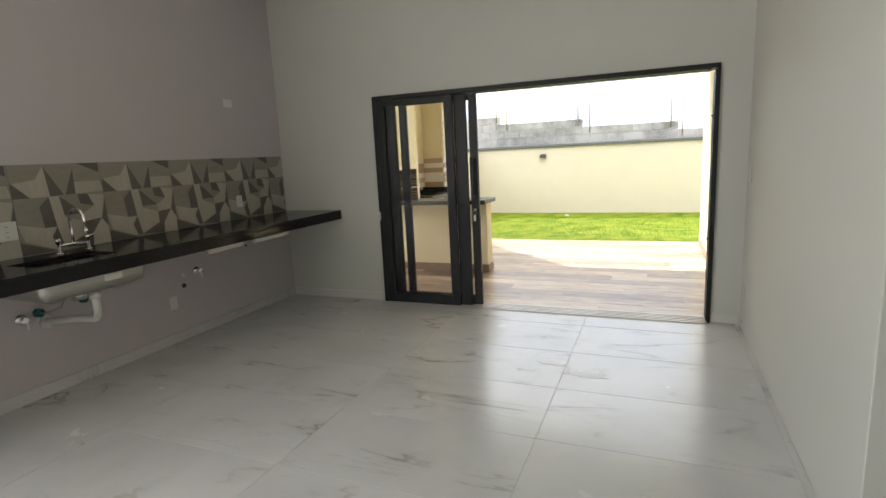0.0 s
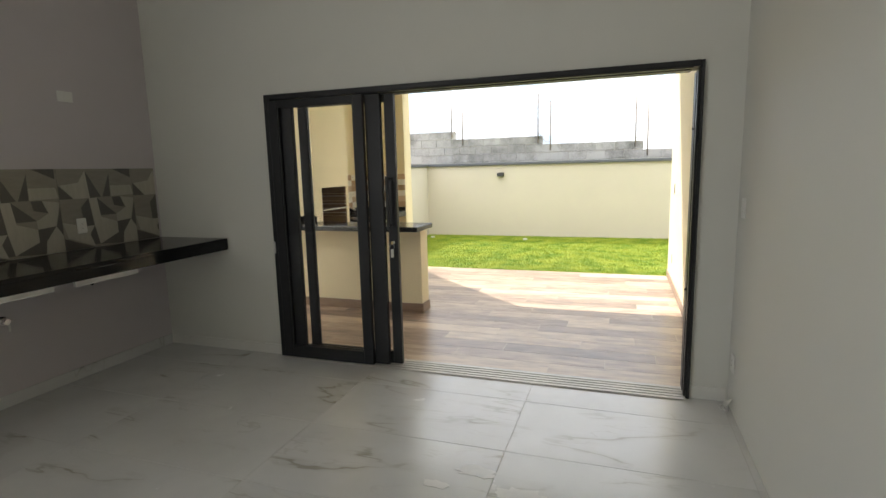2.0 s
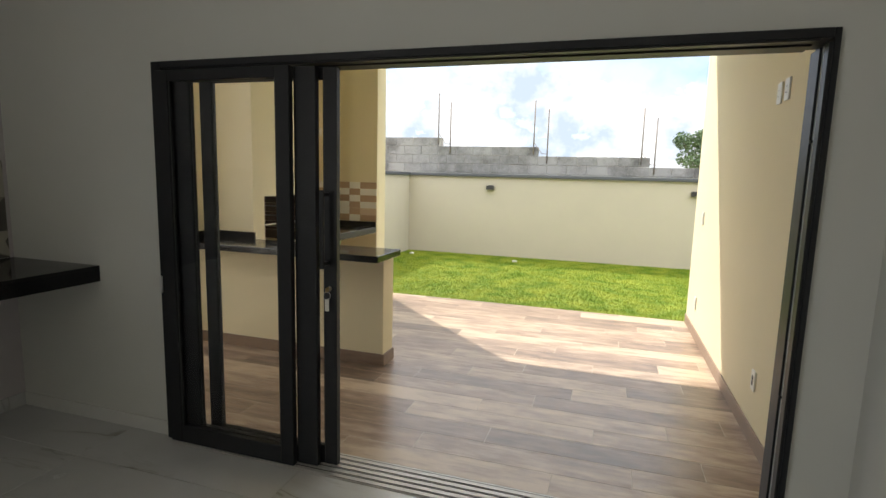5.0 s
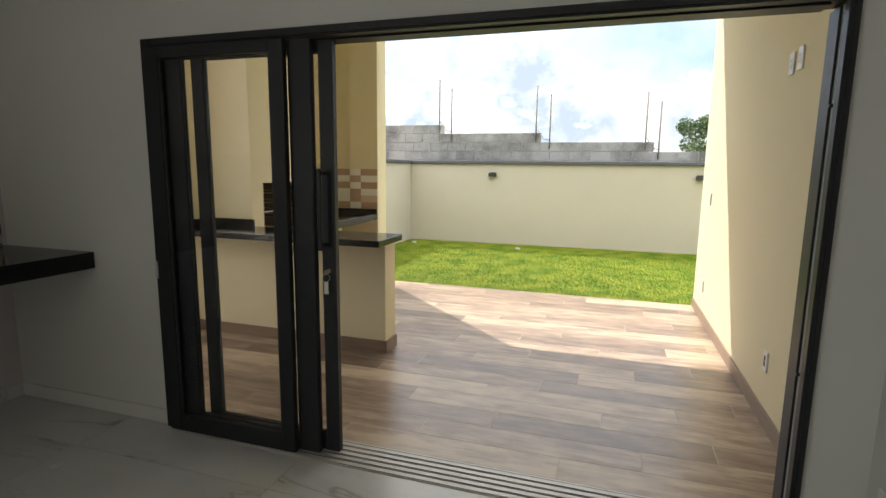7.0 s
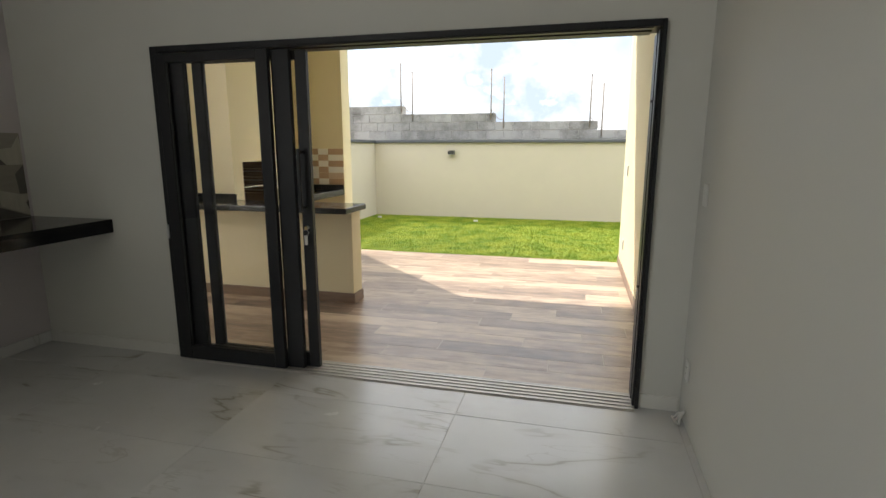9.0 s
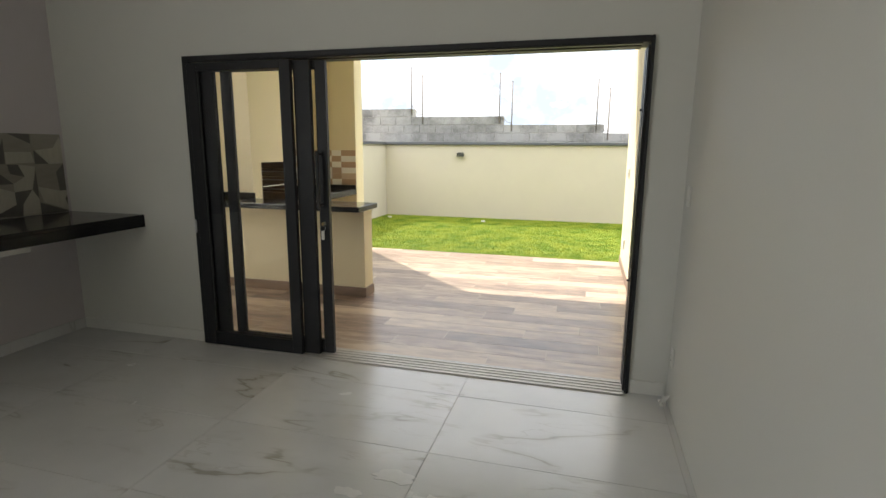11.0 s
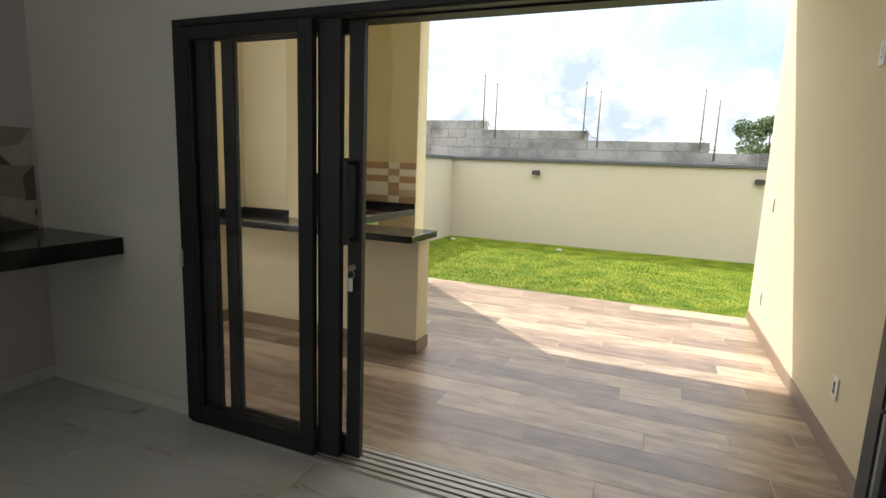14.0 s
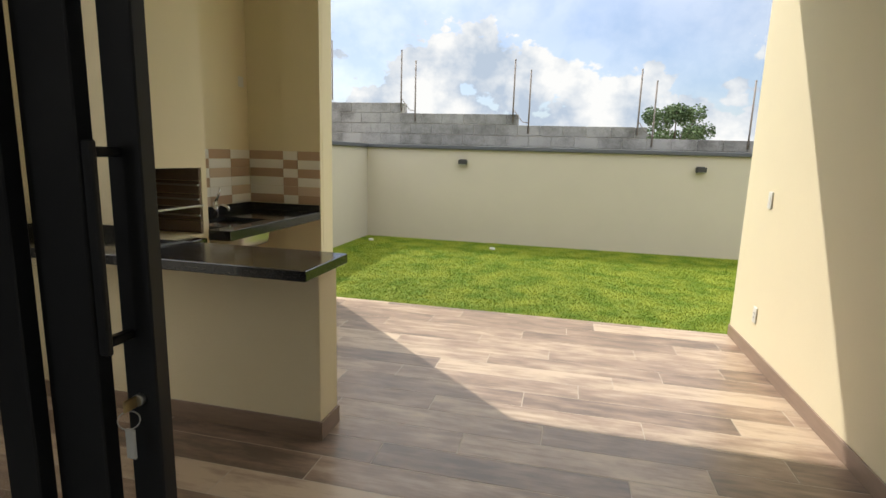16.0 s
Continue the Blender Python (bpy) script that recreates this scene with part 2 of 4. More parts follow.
def granite_mat(name="black_granite", gloss=0.5, fleck=0.10):
    m = bpy.data.materials.new(name)
    m.use_nodes = True
    nt = m.node_tree
    L = nt.links.new
    b = nt.nodes["Principled BSDF"]
    b.inputs["Specular IOR Level"].default_value = gloss
    tc = nt.nodes.new("ShaderNodeTexCoord")
    v = wire(nt, "ShaderNodeTexNoise", Scale=160.0, Detail=3.0, Roughness=0.7)
    L(tc.outputs["Object"], v.inputs["Vector"])
    cr = nt.nodes.new("ShaderNodeValToRGB")
    cr.color_ramp.elements[0].position, cr.color_ramp.elements[0].color = 0.5, (0.015, 0.015, 0.016, 1)
    cr.color_ramp.elements[1].position, cr.color_ramp.elements[1].color = 0.75, (fleck, fleck, fleck, 1)
    L(v.outputs["Fac"], cr.inputs[0])
    L(cr.outputs[0], b.inputs["Base Color"])
    d = wire(nt, "ShaderNodeTexNoise", Scale=4.0, Detail=6.0)
    L(tc.outputs["Object"], d.inputs["Vector"])
    rr = nt.nodes.new("ShaderNodeMapRange")
    rr.inputs[1].default_value, rr.inputs[2].default_value = 0.3, 0.7
    rr.inputs[3].default_value, rr.inputs[4].default_value = 0.06, 0.17
    L(d.outputs["Fac"], rr.inputs[0])
    L(rr.outputs[0], b.inputs["Roughness"])
    return m


def block_mat():
    """Weathered grey concrete block with black rain stains."""
    m = bpy.data.materials.new("concrete_block")
    m.use_nodes = True
    nt = m.node_tree
    L = nt.links.new
    b = nt.nodes["Principled BSDF"]
    b.inputs["Roughness"].default_value = 0.92
    tc = nt.nodes.new("ShaderNodeTexCoord")
    oi = nt.nodes.new("ShaderNodeObjectInfo")
    ge = nt.nodes.new("ShaderNodeNewGeometry")
    n = wire(nt, "ShaderNodeTexNoise", Scale=30.0, Detail=5.0, Roughness=0.7)
    L(ge.outputs["Position"], n.inputs["Vector"])
    st = wire(nt, "ShaderNodeTexNoise", Scale=1.7, Detail=6.0, Roughness=0.65)
    L(ge.outputs["Position"], st.inputs["Vector"])
    cr = nt.nodes.new("ShaderNodeValToRGB")
    cr.color_ramp.elements[0].position, cr.color_ramp.elements[0].color = 0.30, (0.13, 0.13, 0.125, 1)
    cr.color_ramp.elements[1].position, cr.color_ramp.elements[1].color = 0.58, (0.33, 0.33, 0.325, 1)
    k = nt.nodes.new("ShaderNodeMath")
    k.operation = "MULTIPLY_ADD"
    k.inputs[1].default_value = 0.09
    L(oi.outputs["Random"], k.inputs[0])
    k2 = nt.nodes.new("ShaderNodeMath")
    k2.operation = "MULTIPLY_ADD"
    k2.inputs[1].default_value, k2.inputs[2].default_value = 0.3, -0.23
    L(n.outputs["Fac"], k2.inputs[0])
    k3 = nt.nodes.new("ShaderNodeMath")
    k3.operation = "ADD"
    L(k2.outputs[0], k3.inputs[0])
    L(st.outputs["Fac"], k3.inputs[1])
    L(k3.outputs[0], k.inputs[2])
    L(k.outputs[0], cr.inputs[0])
    L(cr.outputs[0], b.inputs["Base Color"])
    bp = nt.nodes.new("ShaderNodeBump")
    bp.inputs["Strength"].default_value, bp.inputs["Distance"].default_value = 0.5, 0.01
    L(n.outputs["Fac"], bp.inputs["Height"])
    L(bp.outputs[0], b.inputs["Normal"])
    return m


def leaf_mat(name, a, c, scale, island=0.35):
    m = bpy.data.materials.new(name)
    m.use_nodes = True
    nt = m.node_tree
    L = nt.links.new
    b = nt.nodes["Principled BSDF"]
    b.inputs["Roughness"].default_value = 0.75
    b.inputs["Specular IOR Level"].default_value = 0.15
    ge = nt.nodes.new("ShaderNodeNewGeometry")
    n = wire(nt, "ShaderNodeTexNoise", Scale=scale, Detail=5.0)
    L(ge.outputs["Position"], n.inputs["Vector"])
    k = nt.nodes.new("ShaderNodeMath")
    k.operation = "MULTIPLY_ADD"
    k.inputs[1].default_value = island
    L(ge.outputs["Random Per Island"], k.inputs[0])
    L(n.outputs["Fac"], k.inputs[2])
    cr = nt.nodes.new("ShaderNodeValToRGB")
    cr.color_ramp.elements[0].position, cr.color_ramp.elements[0].color = 0.36, (*a, 1)
    cr.color_ramp.elements[1].position, cr.color_ramp.elements[1].color = 0.62 + island * 0.8, (*c, 1)
    L(k.outputs[0], cr.inputs[0])
    L(cr.outputs[0], b.inputs["Base Color"])
    return m


def glass_mat():
    m = bpy.data.materials.new("clear_glass")
    m.use_nodes = True
    b = m.node_tree.nodes["Principled BSDF"]
    b.inputs["Transmission Weight"].default_value = 1.0
    b.inputs["Roughness"].default_value = 0.0
    b.inputs["IOR"].default_value = 1.22
    b.inputs["Base Color"].default_value = (1.0, 1.0, 1.0, 1)
    return m


M_WALL = mat("warm_white_paint", (0.635, 0.63, 0.582), 0.62, vary=0.025, scale=3.0, bump=0.05, bump_scale=120)
M_LILAC = mat("lilac_grey_paint", (0.55, 0.505, 0.51), 0.62, vary=0.025, scale=3.0, bump=0.05, bump_scale=120)
M_CEIL = mat("white_ceiling_paint", (0.86, 0.85, 0.82), 0.8, vary=0.02)
M_CREAM = mat("cream_exterior_paint", (0.765, 0.675, 0.468), 0.8, vary=0.03, scale=2.5, bump=0.22, bump_scale=160)
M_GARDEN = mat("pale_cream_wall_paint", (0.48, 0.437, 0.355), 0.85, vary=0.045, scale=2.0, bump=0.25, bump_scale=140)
M_COPING = mat("dark_grey_coping", (0.075, 0.08, 0.092), 0.6, vary=0.15, scale=9)
M_MARBLE = marble_mat()
M_PLANK = plank_mat()
M_CONCRETE = mat("pale_concrete", (0.52, 0.49, 0.44), 0.85, vary=0.12, scale=5, bump=0.2)
# pale grey that stands for the reflection in the black door jamb
M_JAMB_SHEEN = mat("grey_jamb_sheen", (0.33, 0.36, 0.36), 0.45, vary=0.08)
M_TRACK = mat("aluminium_track_metal", (0.55, 0.53, 0.50), 0.45, metal=0.3, vary=0.15, scale=12)
# dark grey of the track grooves and the open pipe end
M_GROOVE = mat("dark_grey_matte", (0.07, 0.065, 0.06), 0.8, vary=0.3, scale=30)
M_SKIRT = mat("white_porcelain_skirting", (0.67, 0.66, 0.62), 0.6, vary=0.05, scale=4)
M_GRANITE = granite_mat()
M_GRANITE_DULL = granite_mat("dull_black_granite", 0.14, 0.04)
M_BLOCK = block_mat()
M_MORTAR = mat("cement_mortar", (0.40, 0.39, 0.37), 0.95, vary=0.2, scale=14, bump=0.4)
M_GROUT = mat("pale_grout", (0.50, 0.49, 0.46), 0.9, vary=0.1)
M_TANGROUT = mat("tan_grout", (0.50, 0.43, 0.35), 0.9, vary=0.1)
M_BLACK = mat("black_powder_coat", (0.019, 0.0195, 0.021), 0.42, vary=0.15, scale=25, spec=0.3)
M_ALU = mat("brushed_aluminium", (0.62, 0.62, 0.61), 0.32, metal=1.0, vary=0.08, scale=40)
M_STEEL = mat("stainless_steel", (0.50, 0.49, 0.46), 0.34, metal=1.0, vary=0.05, scale=5)
M_CHROME = mat("chrome", (0.8, 0.8, 0.8), 0.08, metal=1.0, vary=0.03)
M_PLASTIC = mat("white_plastic", (0.72, 0.71, 0.665), 0.35, vary=0.02)
M_SLOT = mat("dark_plastic", (0.03, 0.03, 0.03), 0.5)
M_GREEN = mat("teal_rubber_cap", (0.01, 0.13, 0.12), 0.5)
M_BASEB = mat("brown_porcelain_skirting", (0.27, 0.19, 0.14), 0.45, vary=0.25, scale=5, stretch=(1, 1, 7))
M_BRICK = mat("dark_refractory_brick", (0.19, 0.14, 0.105), 0.85, vary=0.3, scale=12, bump=0.4, island=0.8)
M_T1 = mat("tile_facet_light", (0.42, 0.39, 0.32), 0.3, vary=0.14, scale=9, stretch=(1, 4, 1))
M_T2 = mat("tile_facet_mid", (0.28, 0.26, 0.212), 0.3, vary=0.14, scale=9, stretch=(1, 1, 4))
M_T3 = mat("tile_facet_dark", (0.11, 0.102, 0.09), 0.3, vary=0.15, scale=9, stretch=(1, 4, 1))
M_TW = mat("glazed_tile_white", (0.86, 0.83, 0.77), 0.12, vary=0.03, island=0.3)
M_TB = mat("glazed_tile_beige", (0.64, 0.50, 0.38), 0.12, vary=0.05, island=0.3)
M_TT = mat("glazed_tile_tan", (0.50, 0.35, 0.245), 0.12, vary=0.06, island=0.3)
M_SOIL = leaf_mat("grass_thatch", (0.10, 0.165, 0.015), (0.20, 0.245, 0.035), 3.2, 0.0)
M_GRASS = leaf_mat("grass_blades", (0.105, 0.185, 0.012), (0.27, 0.31, 0.035), 3.2, 0.14)
# greens lightened: the pale air before the far tree is in the colour
M_LEAF = leaf_mat("tree_leaves_misty", (0.06, 0.105, 0.05), (0.15, 0.21, 0.10), 0.9)
M_BARK = mat("bark", (0.11, 0.085, 0.065), 0.9, vary=0.3, scale=8, bump=0.5)
M_EARTH = mat("dry_earth", (0.22, 0.17, 0.11), 0.95, vary=0.25, scale=0.5, bump=0.3)
M_GLASS = glass_mat()
M_PVC = mat("white_pvc_pipe", (0.68, 0.67, 0.62), 0.4, vary=0.06)
M_BRASS = mat("brass_key", (0.62, 0.5, 0.27), 0.3, metal=1.0)
M_WIRE = mat("fence_rod_metal", (0.25, 0.22, 0.20), 0.7)
M_DIRT = mat("dried_mortar_smear", (0.64, 0.63, 0.605), 0.3, vary=0.08, scale=22)

# ---------------------------------------------------------------- mesh helpers


def mesh_of(name, bm, material, smooth=False):
    me = bpy.data.meshes.new(name)
    bm.normal_update()
    bm.to_mesh(me)
    bm.free()
    for mm in material if isinstance(material, (list, tuple)) else (material,):
        me.materials.append(mm)
    if smooth:
        for p in me.polygons:
            p.use_smooth = True
    return me


def box(bm, x0, x1, y0, y1, z0, z1, bev=0.0, index=0):
    """A box between the given planes, its edges rounded off by bev."""
    v = [bm.verts.new((x, y, z)) for x in (x0, x1) for y in (y0, y1) for z in (z0, z1)]
    quads = ((0, 1, 3, 2), (4, 6, 7, 5), (0, 4, 5, 1), (2, 3, 7, 6), (0, 2, 6, 4), (1, 5, 7, 3))
    fs = [bm.faces.new([v[i] for i in q]) for q in quads]
    for f in fs:
        f.material_index = index
    if bev:
        es = list({e for f in fs for e in f.edges})
        bmesh.ops.bevel(bm, geom=es, offset=bev, segments=2 if bev > 0.004 else 1, affect="EDGES", profile=0.5)
    return bm


def boxed(*a, **k):
    return box(bmesh.new(), *a, **k)


def tube(bm, pts, r, n=10, caps=True):
    """A round bar or pipe of radius r (or one radius a point) along pts."""
    pts = [Vector(p) for p in pts]
    rs = r if isinstance(r, (list, tuple)) else [r] * len(pts)
    rings = []
    for i, p in enumerate(pts):
        d = (pts[min(i + 1, len(pts) - 1)] - pts[max(i - 1, 0)]).normalized()
        up = Vector((0, 0, 1)) if abs(d.z) < 0.95 else Vector((1, 0, 0))
        a = d.cross(up).normalized()
        c = d.cross(a)
        rings.append([bm.verts.new(p + rs[i] * (math.cos(t) * a + math.sin(t) * c)) for t in (2 * math.pi * j / n for j in range(n))])
    for q, w in zip(rings, rings[1:]):
        for j in range(n):
            f = bm.faces.new((q[j], q[(j + 1) % n], w[(j + 1) % n], w[j]))
            f.smooth = True
    if caps:
        bm.faces.new(rings[0][::-1])
        bm.faces.new(rings[-1])
    return bm


def tubed(*a, **k):
    return tube(bmesh.new(), *a, **k)


def part(name, bm, material, parent, label=""):
    ob = new(name, mesh_of(name, bm, material))
    ob.parent = parent
    return tagged(ob, label)


def thing(name, label, category, group="", kind="", bm=None, material=None, at=(0, 0, 0)):
    ob = new(name, mesh_of(name, bm, material) if bm else None)
    ob.location = at
    return tagged(ob, label, category, group, kind)


def arc(c, r, a0, a1, n, u, w):
    return [Vector(c) + r * (math.cos(t) * Vector(u) + math.sin(t) * Vector(w)) for t in (a0 + (a1 - a0) * i / n for i in range(n + 1))]


# ---------------------------------------------------------------- plan
XK, XR = -3.84, 0.715          # kitchen wall, right wall inside
YF, YO = 5.50, 5.67            # house front: inside and outside faces
DX0, DX1, DZ = -2.63, 0.49, 2.12
XP = 0.66                      # patio side wall
XL = -3.80                     # patio kitchen-side wall
YL, LZ = 9.53, -0.068          # lawn edge, lawn level
YB, XG = 13.93, -4.43          # garden walls
HC, HR = 3.45, 3.58            # ceiling, patio roof underside
YW = 6.655                     # patio side wall ends here, open towards the house
YBACK = -3.2


def structure(name, label, bm, material, category="wall"):
    return thing(name, label, category, kind="structure", bm=bm, material=material)


structure("wall_kitchen", "lilac grey painted kitchen wall", boxed(XK - 0.16, XK, 0.6, YO, -0.1, HC), M_LILAC)
# opening out of view, added to let the fill lamp in
b = bmesh.new()
box(b, XK - 0.16, XK, YBACK, -1.8, -0.1, HC)
box(b, XK - 0.16, XK, -1.8, 0.6, -0.1, 0.8)
box(b, XK - 0.16, XK, -1.8, 0.6, 2.4, HC)
structure("wall_kitchen_2", "lilac grey wall around an added window opening, out of view", b, M_LILAC)
b = bmesh.new()
box(b, XK, DX0, YF, YO, -0.1, HC)
box(b, DX1, XR + 0.003, YF, YO, -0.1, HC)
box(b, DX0, DX1, YF, YO, DZ, HC)
structure("wall_north", "warm white wall around the wide sliding door", b, M_WALL)
b = boxed(XR, XR + 0.17, 2.685, YO, -0.1, HC, 0.003)
structure("wall_east", "smooth warm white side wall", b, M_WALL)
structure("wall_east_2", "plain warm white side wall past the hallway opening", boxed(XR, XR + 0.17, YBACK, 1.75, -0.1, HC, 0.003), M_WALL)
b = bmesh.new()
box(b, XR + 1.3, XR + 1.45, 1.6, 2.85, -0.1, HC)
box(b, XR + 0.17, XR + 1.3, 1.6, 1.75, -0.1, HC)
box(b, XR + 0.17, XR + 1.3, 2.685, 2.85, -0.1, HC)
structure("wall_hallway", "plain warm white walls of a short dim hallway", b, M_WALL)
structure("wall_south", "plain white rear wall of the room", boxed(XK - 0.16, XR + 0.17, YBACK - 0.16, YBACK, -0.1, HC), M_WALL)
structure("ceiling", "flat white painted ceiling", boxed(XK - 0.16, XR + 1.45, YBACK - 0.16, YO, HC, HC + 0.15), M_CEIL, "ceiling")
floor = structure("floor", "polished white marble-look porcelain floor tiles", boxed(XK, XR + 1.4, YBACK, YF, -0.12, -0.002), M_GROUT, "floor")

# patio shell
structure("wall_patio_east", "cream painted patio side wall, partly sunlit", boxed(XP, XP + 0.2, YO, YL - 0.01, -0.1, HR + 0.2), M_CREAM)
structure("wall_patio_west", "cream painted patio wall beside the barbecue", boxed(XL - 0.18, XL, YW, 9.25, -0.1, HR + 0.2), M_CREAM)
b = boxed(XL - 0.16, -3.03, 9.25, 9.45, -0.1, HR + 0.2)
structure("wall_patio_north", "cream painted end wall behind the patio sink", b, M_CREAM)
structure("wall_patio_pier", "cream painted pier on the patio end wall", boxed(-3.41, -3.032, 9.205, 9.25, -0.1, HR), M_CREAM)
structure("patio_roof", "white soffit of the patio roof slab", boxed(XL - 0.16, XP + 0.2, YO, 9.55, HR, HR + 0.2), M_CEIL, "ceiling")
patio = structure("patio_floor", "wood-look porcelain plank patio floor", boxed(XL - 0.18, XP, YO - 0.02, YL, -0.12, -0.0005), M_TANGROUT, "floor")

# garden
structure("ground", "dry bare earth around the plot", boxed(-400, 400, -400, 600, -0.4, -0.13), M_EARTH, "ground")
lawn_ground = structure("lawn", "short bright green lawn turf", boxed(XG, 6.0, YL, YB, -0.12, LZ), M_SOIL, "lawn")
structure("pavement_side", "pale concrete side path between house and garden wall", boxed(XG, XL - 0.182, 2.0, 8.0, -0.12, -0.02), M_CONCRETE, "path")
structure("lawn_west", "strip of lawn turf behind the patio wall", boxed(XG, XL - 0.182, 8.0, YL, -0.12, LZ), M_SOIL, "lawn")


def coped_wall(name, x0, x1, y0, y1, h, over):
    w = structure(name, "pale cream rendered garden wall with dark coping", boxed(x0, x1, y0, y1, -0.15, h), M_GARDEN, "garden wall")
    c = boxed(x0 - over[0], x1 + over[1], y0 - over[2], y1 + over[3], h + 0.002, h + 0.065, 0.008)
    part("coping", c, M_COPING, w, "dark grey metal coping")
    return w


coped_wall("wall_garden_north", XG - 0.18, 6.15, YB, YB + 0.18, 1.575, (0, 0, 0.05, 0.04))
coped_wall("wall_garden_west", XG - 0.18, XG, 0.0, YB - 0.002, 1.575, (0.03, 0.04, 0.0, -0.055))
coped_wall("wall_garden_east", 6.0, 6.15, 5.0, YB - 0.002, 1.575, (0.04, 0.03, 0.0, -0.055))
structure("house_side_wall", "cream painted side wall of the house", boxed(XP + 0.202, 6.0, YO - 0.4, YO, -0.1, HR + 0.2), M_CREAM)

# skirtings
structure("baseboard_kitchen", "white marble-look skirting below the lilac wall", boxed(XK, XK + 0.013, YBACK, YF, 0, 0.085, 0.002), M_MARBLE, "baseboard")
structure("baseboard_north", "white marble-look skirting beside the sliding door", boxed(XK + 0.013, DX0 - 0.002, YF - 0.013, YF, 0, 0.085, 0.002), M_SKIRT, "baseboard")
structure("baseboard_north_2", "short white skirting piece beside the door jamb", boxed(DX1 + 0.002, XR - 0.013, YF - 0.013, YF, 0, 0.085, 0.002), M_SKIRT, "baseboard")
structure("baseboard_patio_east", "brown porcelain skirting along the patio wall", boxed(XP - 0.013, XP, YO, YL - 0.012, 0, 0.10, 0.002), M_BASEB, "baseboard")
structure("baseboard_patio_west", "brown porcelain skirting on the patio's inner wall", boxed(XL, XL + 0.013, YW - 0.013, 6.976, 0, 0.10, 0.002), M_BASEB, "baseboard")
structure("baseboard_patio_end", "brown porcelain skirting on the end of the patio wall", boxed(XL - 0.18, XL - 0.001, YW - 0.013, YW, 0, 0.10, 0.002), M_BASEB, "baseboard")

# ---------------------------------------------------------------- sliding door
door = thing("door_1", "black aluminium sliding door, slid open, clear glass", "sliding door", kind="structure")
part("jamb", boxed(DX0, DX0 + 0.06, 5.465, 5.655, 0, DZ, 0.003), M_BLACK, door)
rj = part("jamb", boxed(DX1 - 0.022, DX1, 5.465, 5.655, 0, DZ, 0.003), M_BLACK, door)
for y0, y1 in ((5.467, 5.512), (5.556, 5.654)):
    part("jamb_fin", boxed(DX1 - 0.036, DX1 - 0.0225, y0, y1, 0.016, DZ - 0.05, 0.002), M_BLACK, rj)
# added strip: the glossy jamb's reflection put in as colour
part("sheen_strip", boxed(DX1 - 0.028, DX1 - 0.0223, 5.513, 5.555, 0.016, DZ - 0.05), M_JAMB_SHEEN, rj, "pale grey strip painting the reflection in the black jamb")
part("head", boxed(DX0 + 0.06, DX1 - 0.022, 5.465, 5.655, DZ - 0.036, DZ, 0.003), M_BLACK, door)
for y0, y1 in ((5.467, 5.512), (5.556, 5.654)):
    part("head_fin", boxed(DX0 + 0.061, DX1 - 0.063, y0, y1, DZ - 0.044, DZ - 0.0365, 0.002), M_BLACK, door)
sill = part("track", boxed(DX0 + 0.06, DX1 - 0.022, 5.425, 5.655, -0.02, 0.003, 0.001), M_TRACK, door, "grooved aluminium floor track")
for k in range(5):
    y = 5.446 + 0.042 * k
    part("rail", boxed(DX0 + 0.06, DX1 - 0.023, y - 0.0135, y + 0.0135, 0.0035, 0.009, 0.001), M_TRACK, sill)
    part("groove", boxed(DX0 + 0.06, DX1 - 0.023, y + 0.016, y + 0.026, 0.0032, 0.0042), M_GROOVE, sill)
part("latch", boxed(DX0 + 0.004, DX0 + 0.022, 5.45, 5.465, 0.87, 0.965, 0.004), M_ALU, door, "small silver latch")
for x, y, z in ((0.448, 5.5, 1.72), (0.448, 5.5, 0.72)):
    part("stop_screw", tubed([(x, y, z), (x - 0.012, y, z)], 0.007, 8), M_SLOT, rj)


def leaf(x0, x1, y, left, right, gaskets=2, z1=2.066):
    p = part("sliding_leaf", boxed(x0, x0 + left, y, y + 0.036, 0.016, z1, 0.003), M_BLACK, door, "black framed glass door leaf")
    part("stile", boxed(x1 - right, x1, y, y + 0.036, 0.016, z1, 0.003), M_BLACK, p)
    part("top_rail", boxed(x0 + left, x1 - right, y + 0.001, y + 0.035, z1 - 0.055, z1, 0.003), M_BLACK, p)
    part("bottom_rail", boxed(x0 + left, x1 - right, y + 0.001, y + 0.035, 0.016, 0.115, 0.003), M_BLACK, p)
    g = part("pane", boxed(x0 + left, x1 - right, y + 0.015, y + 0.021, 0.115, z1 - 0.055), M_GLASS, p, "clear glass pane")
    g.visible_shadow = False
    for xa in (x0 + left, x1 - right - 0.008)[:gaskets]:
        part("gasket", boxed(xa, xa + 0.008, y + 0.009, y + 0.027, 0.115, z1 - 0.055), M_SLOT, p)
    return p


leaf(-2.565, -1.757, 5.428, 0.075, 0.078)
leaf(-2.565, -1.638, 5.470, 0.178, 0.1215, gaskets=1)
lc = leaf(-2.358, -1.546, 5.512, 0.075, 0.072)
h = part("pull_handle", boxed(-1.607, -1.583, 5.446, 5.460, 1.085, 1.475, 0.004), M_BLACK, lc, "tall black bar pull handle")
for z in (1.10, 1.445):
    part("bracket", boxed(-1.605, -1.585, 5.460, 5.512, z, z + 0.018, 0.003), M_BLACK, h)
part("lock", tubed([(-1.585, 5.512, 0.975), (-1.585, 5.500, 0.975)], 0.012, 14), M_ALU, lc, "round silver lock cylinder")
keys = thing("key_ring", "brass key in the lock with a white tag", "key")
part("key", boxed(-1.588, -1.582, 5.469, 5.500, 0.963, 0.987, 0.002), M_BRASS, keys)
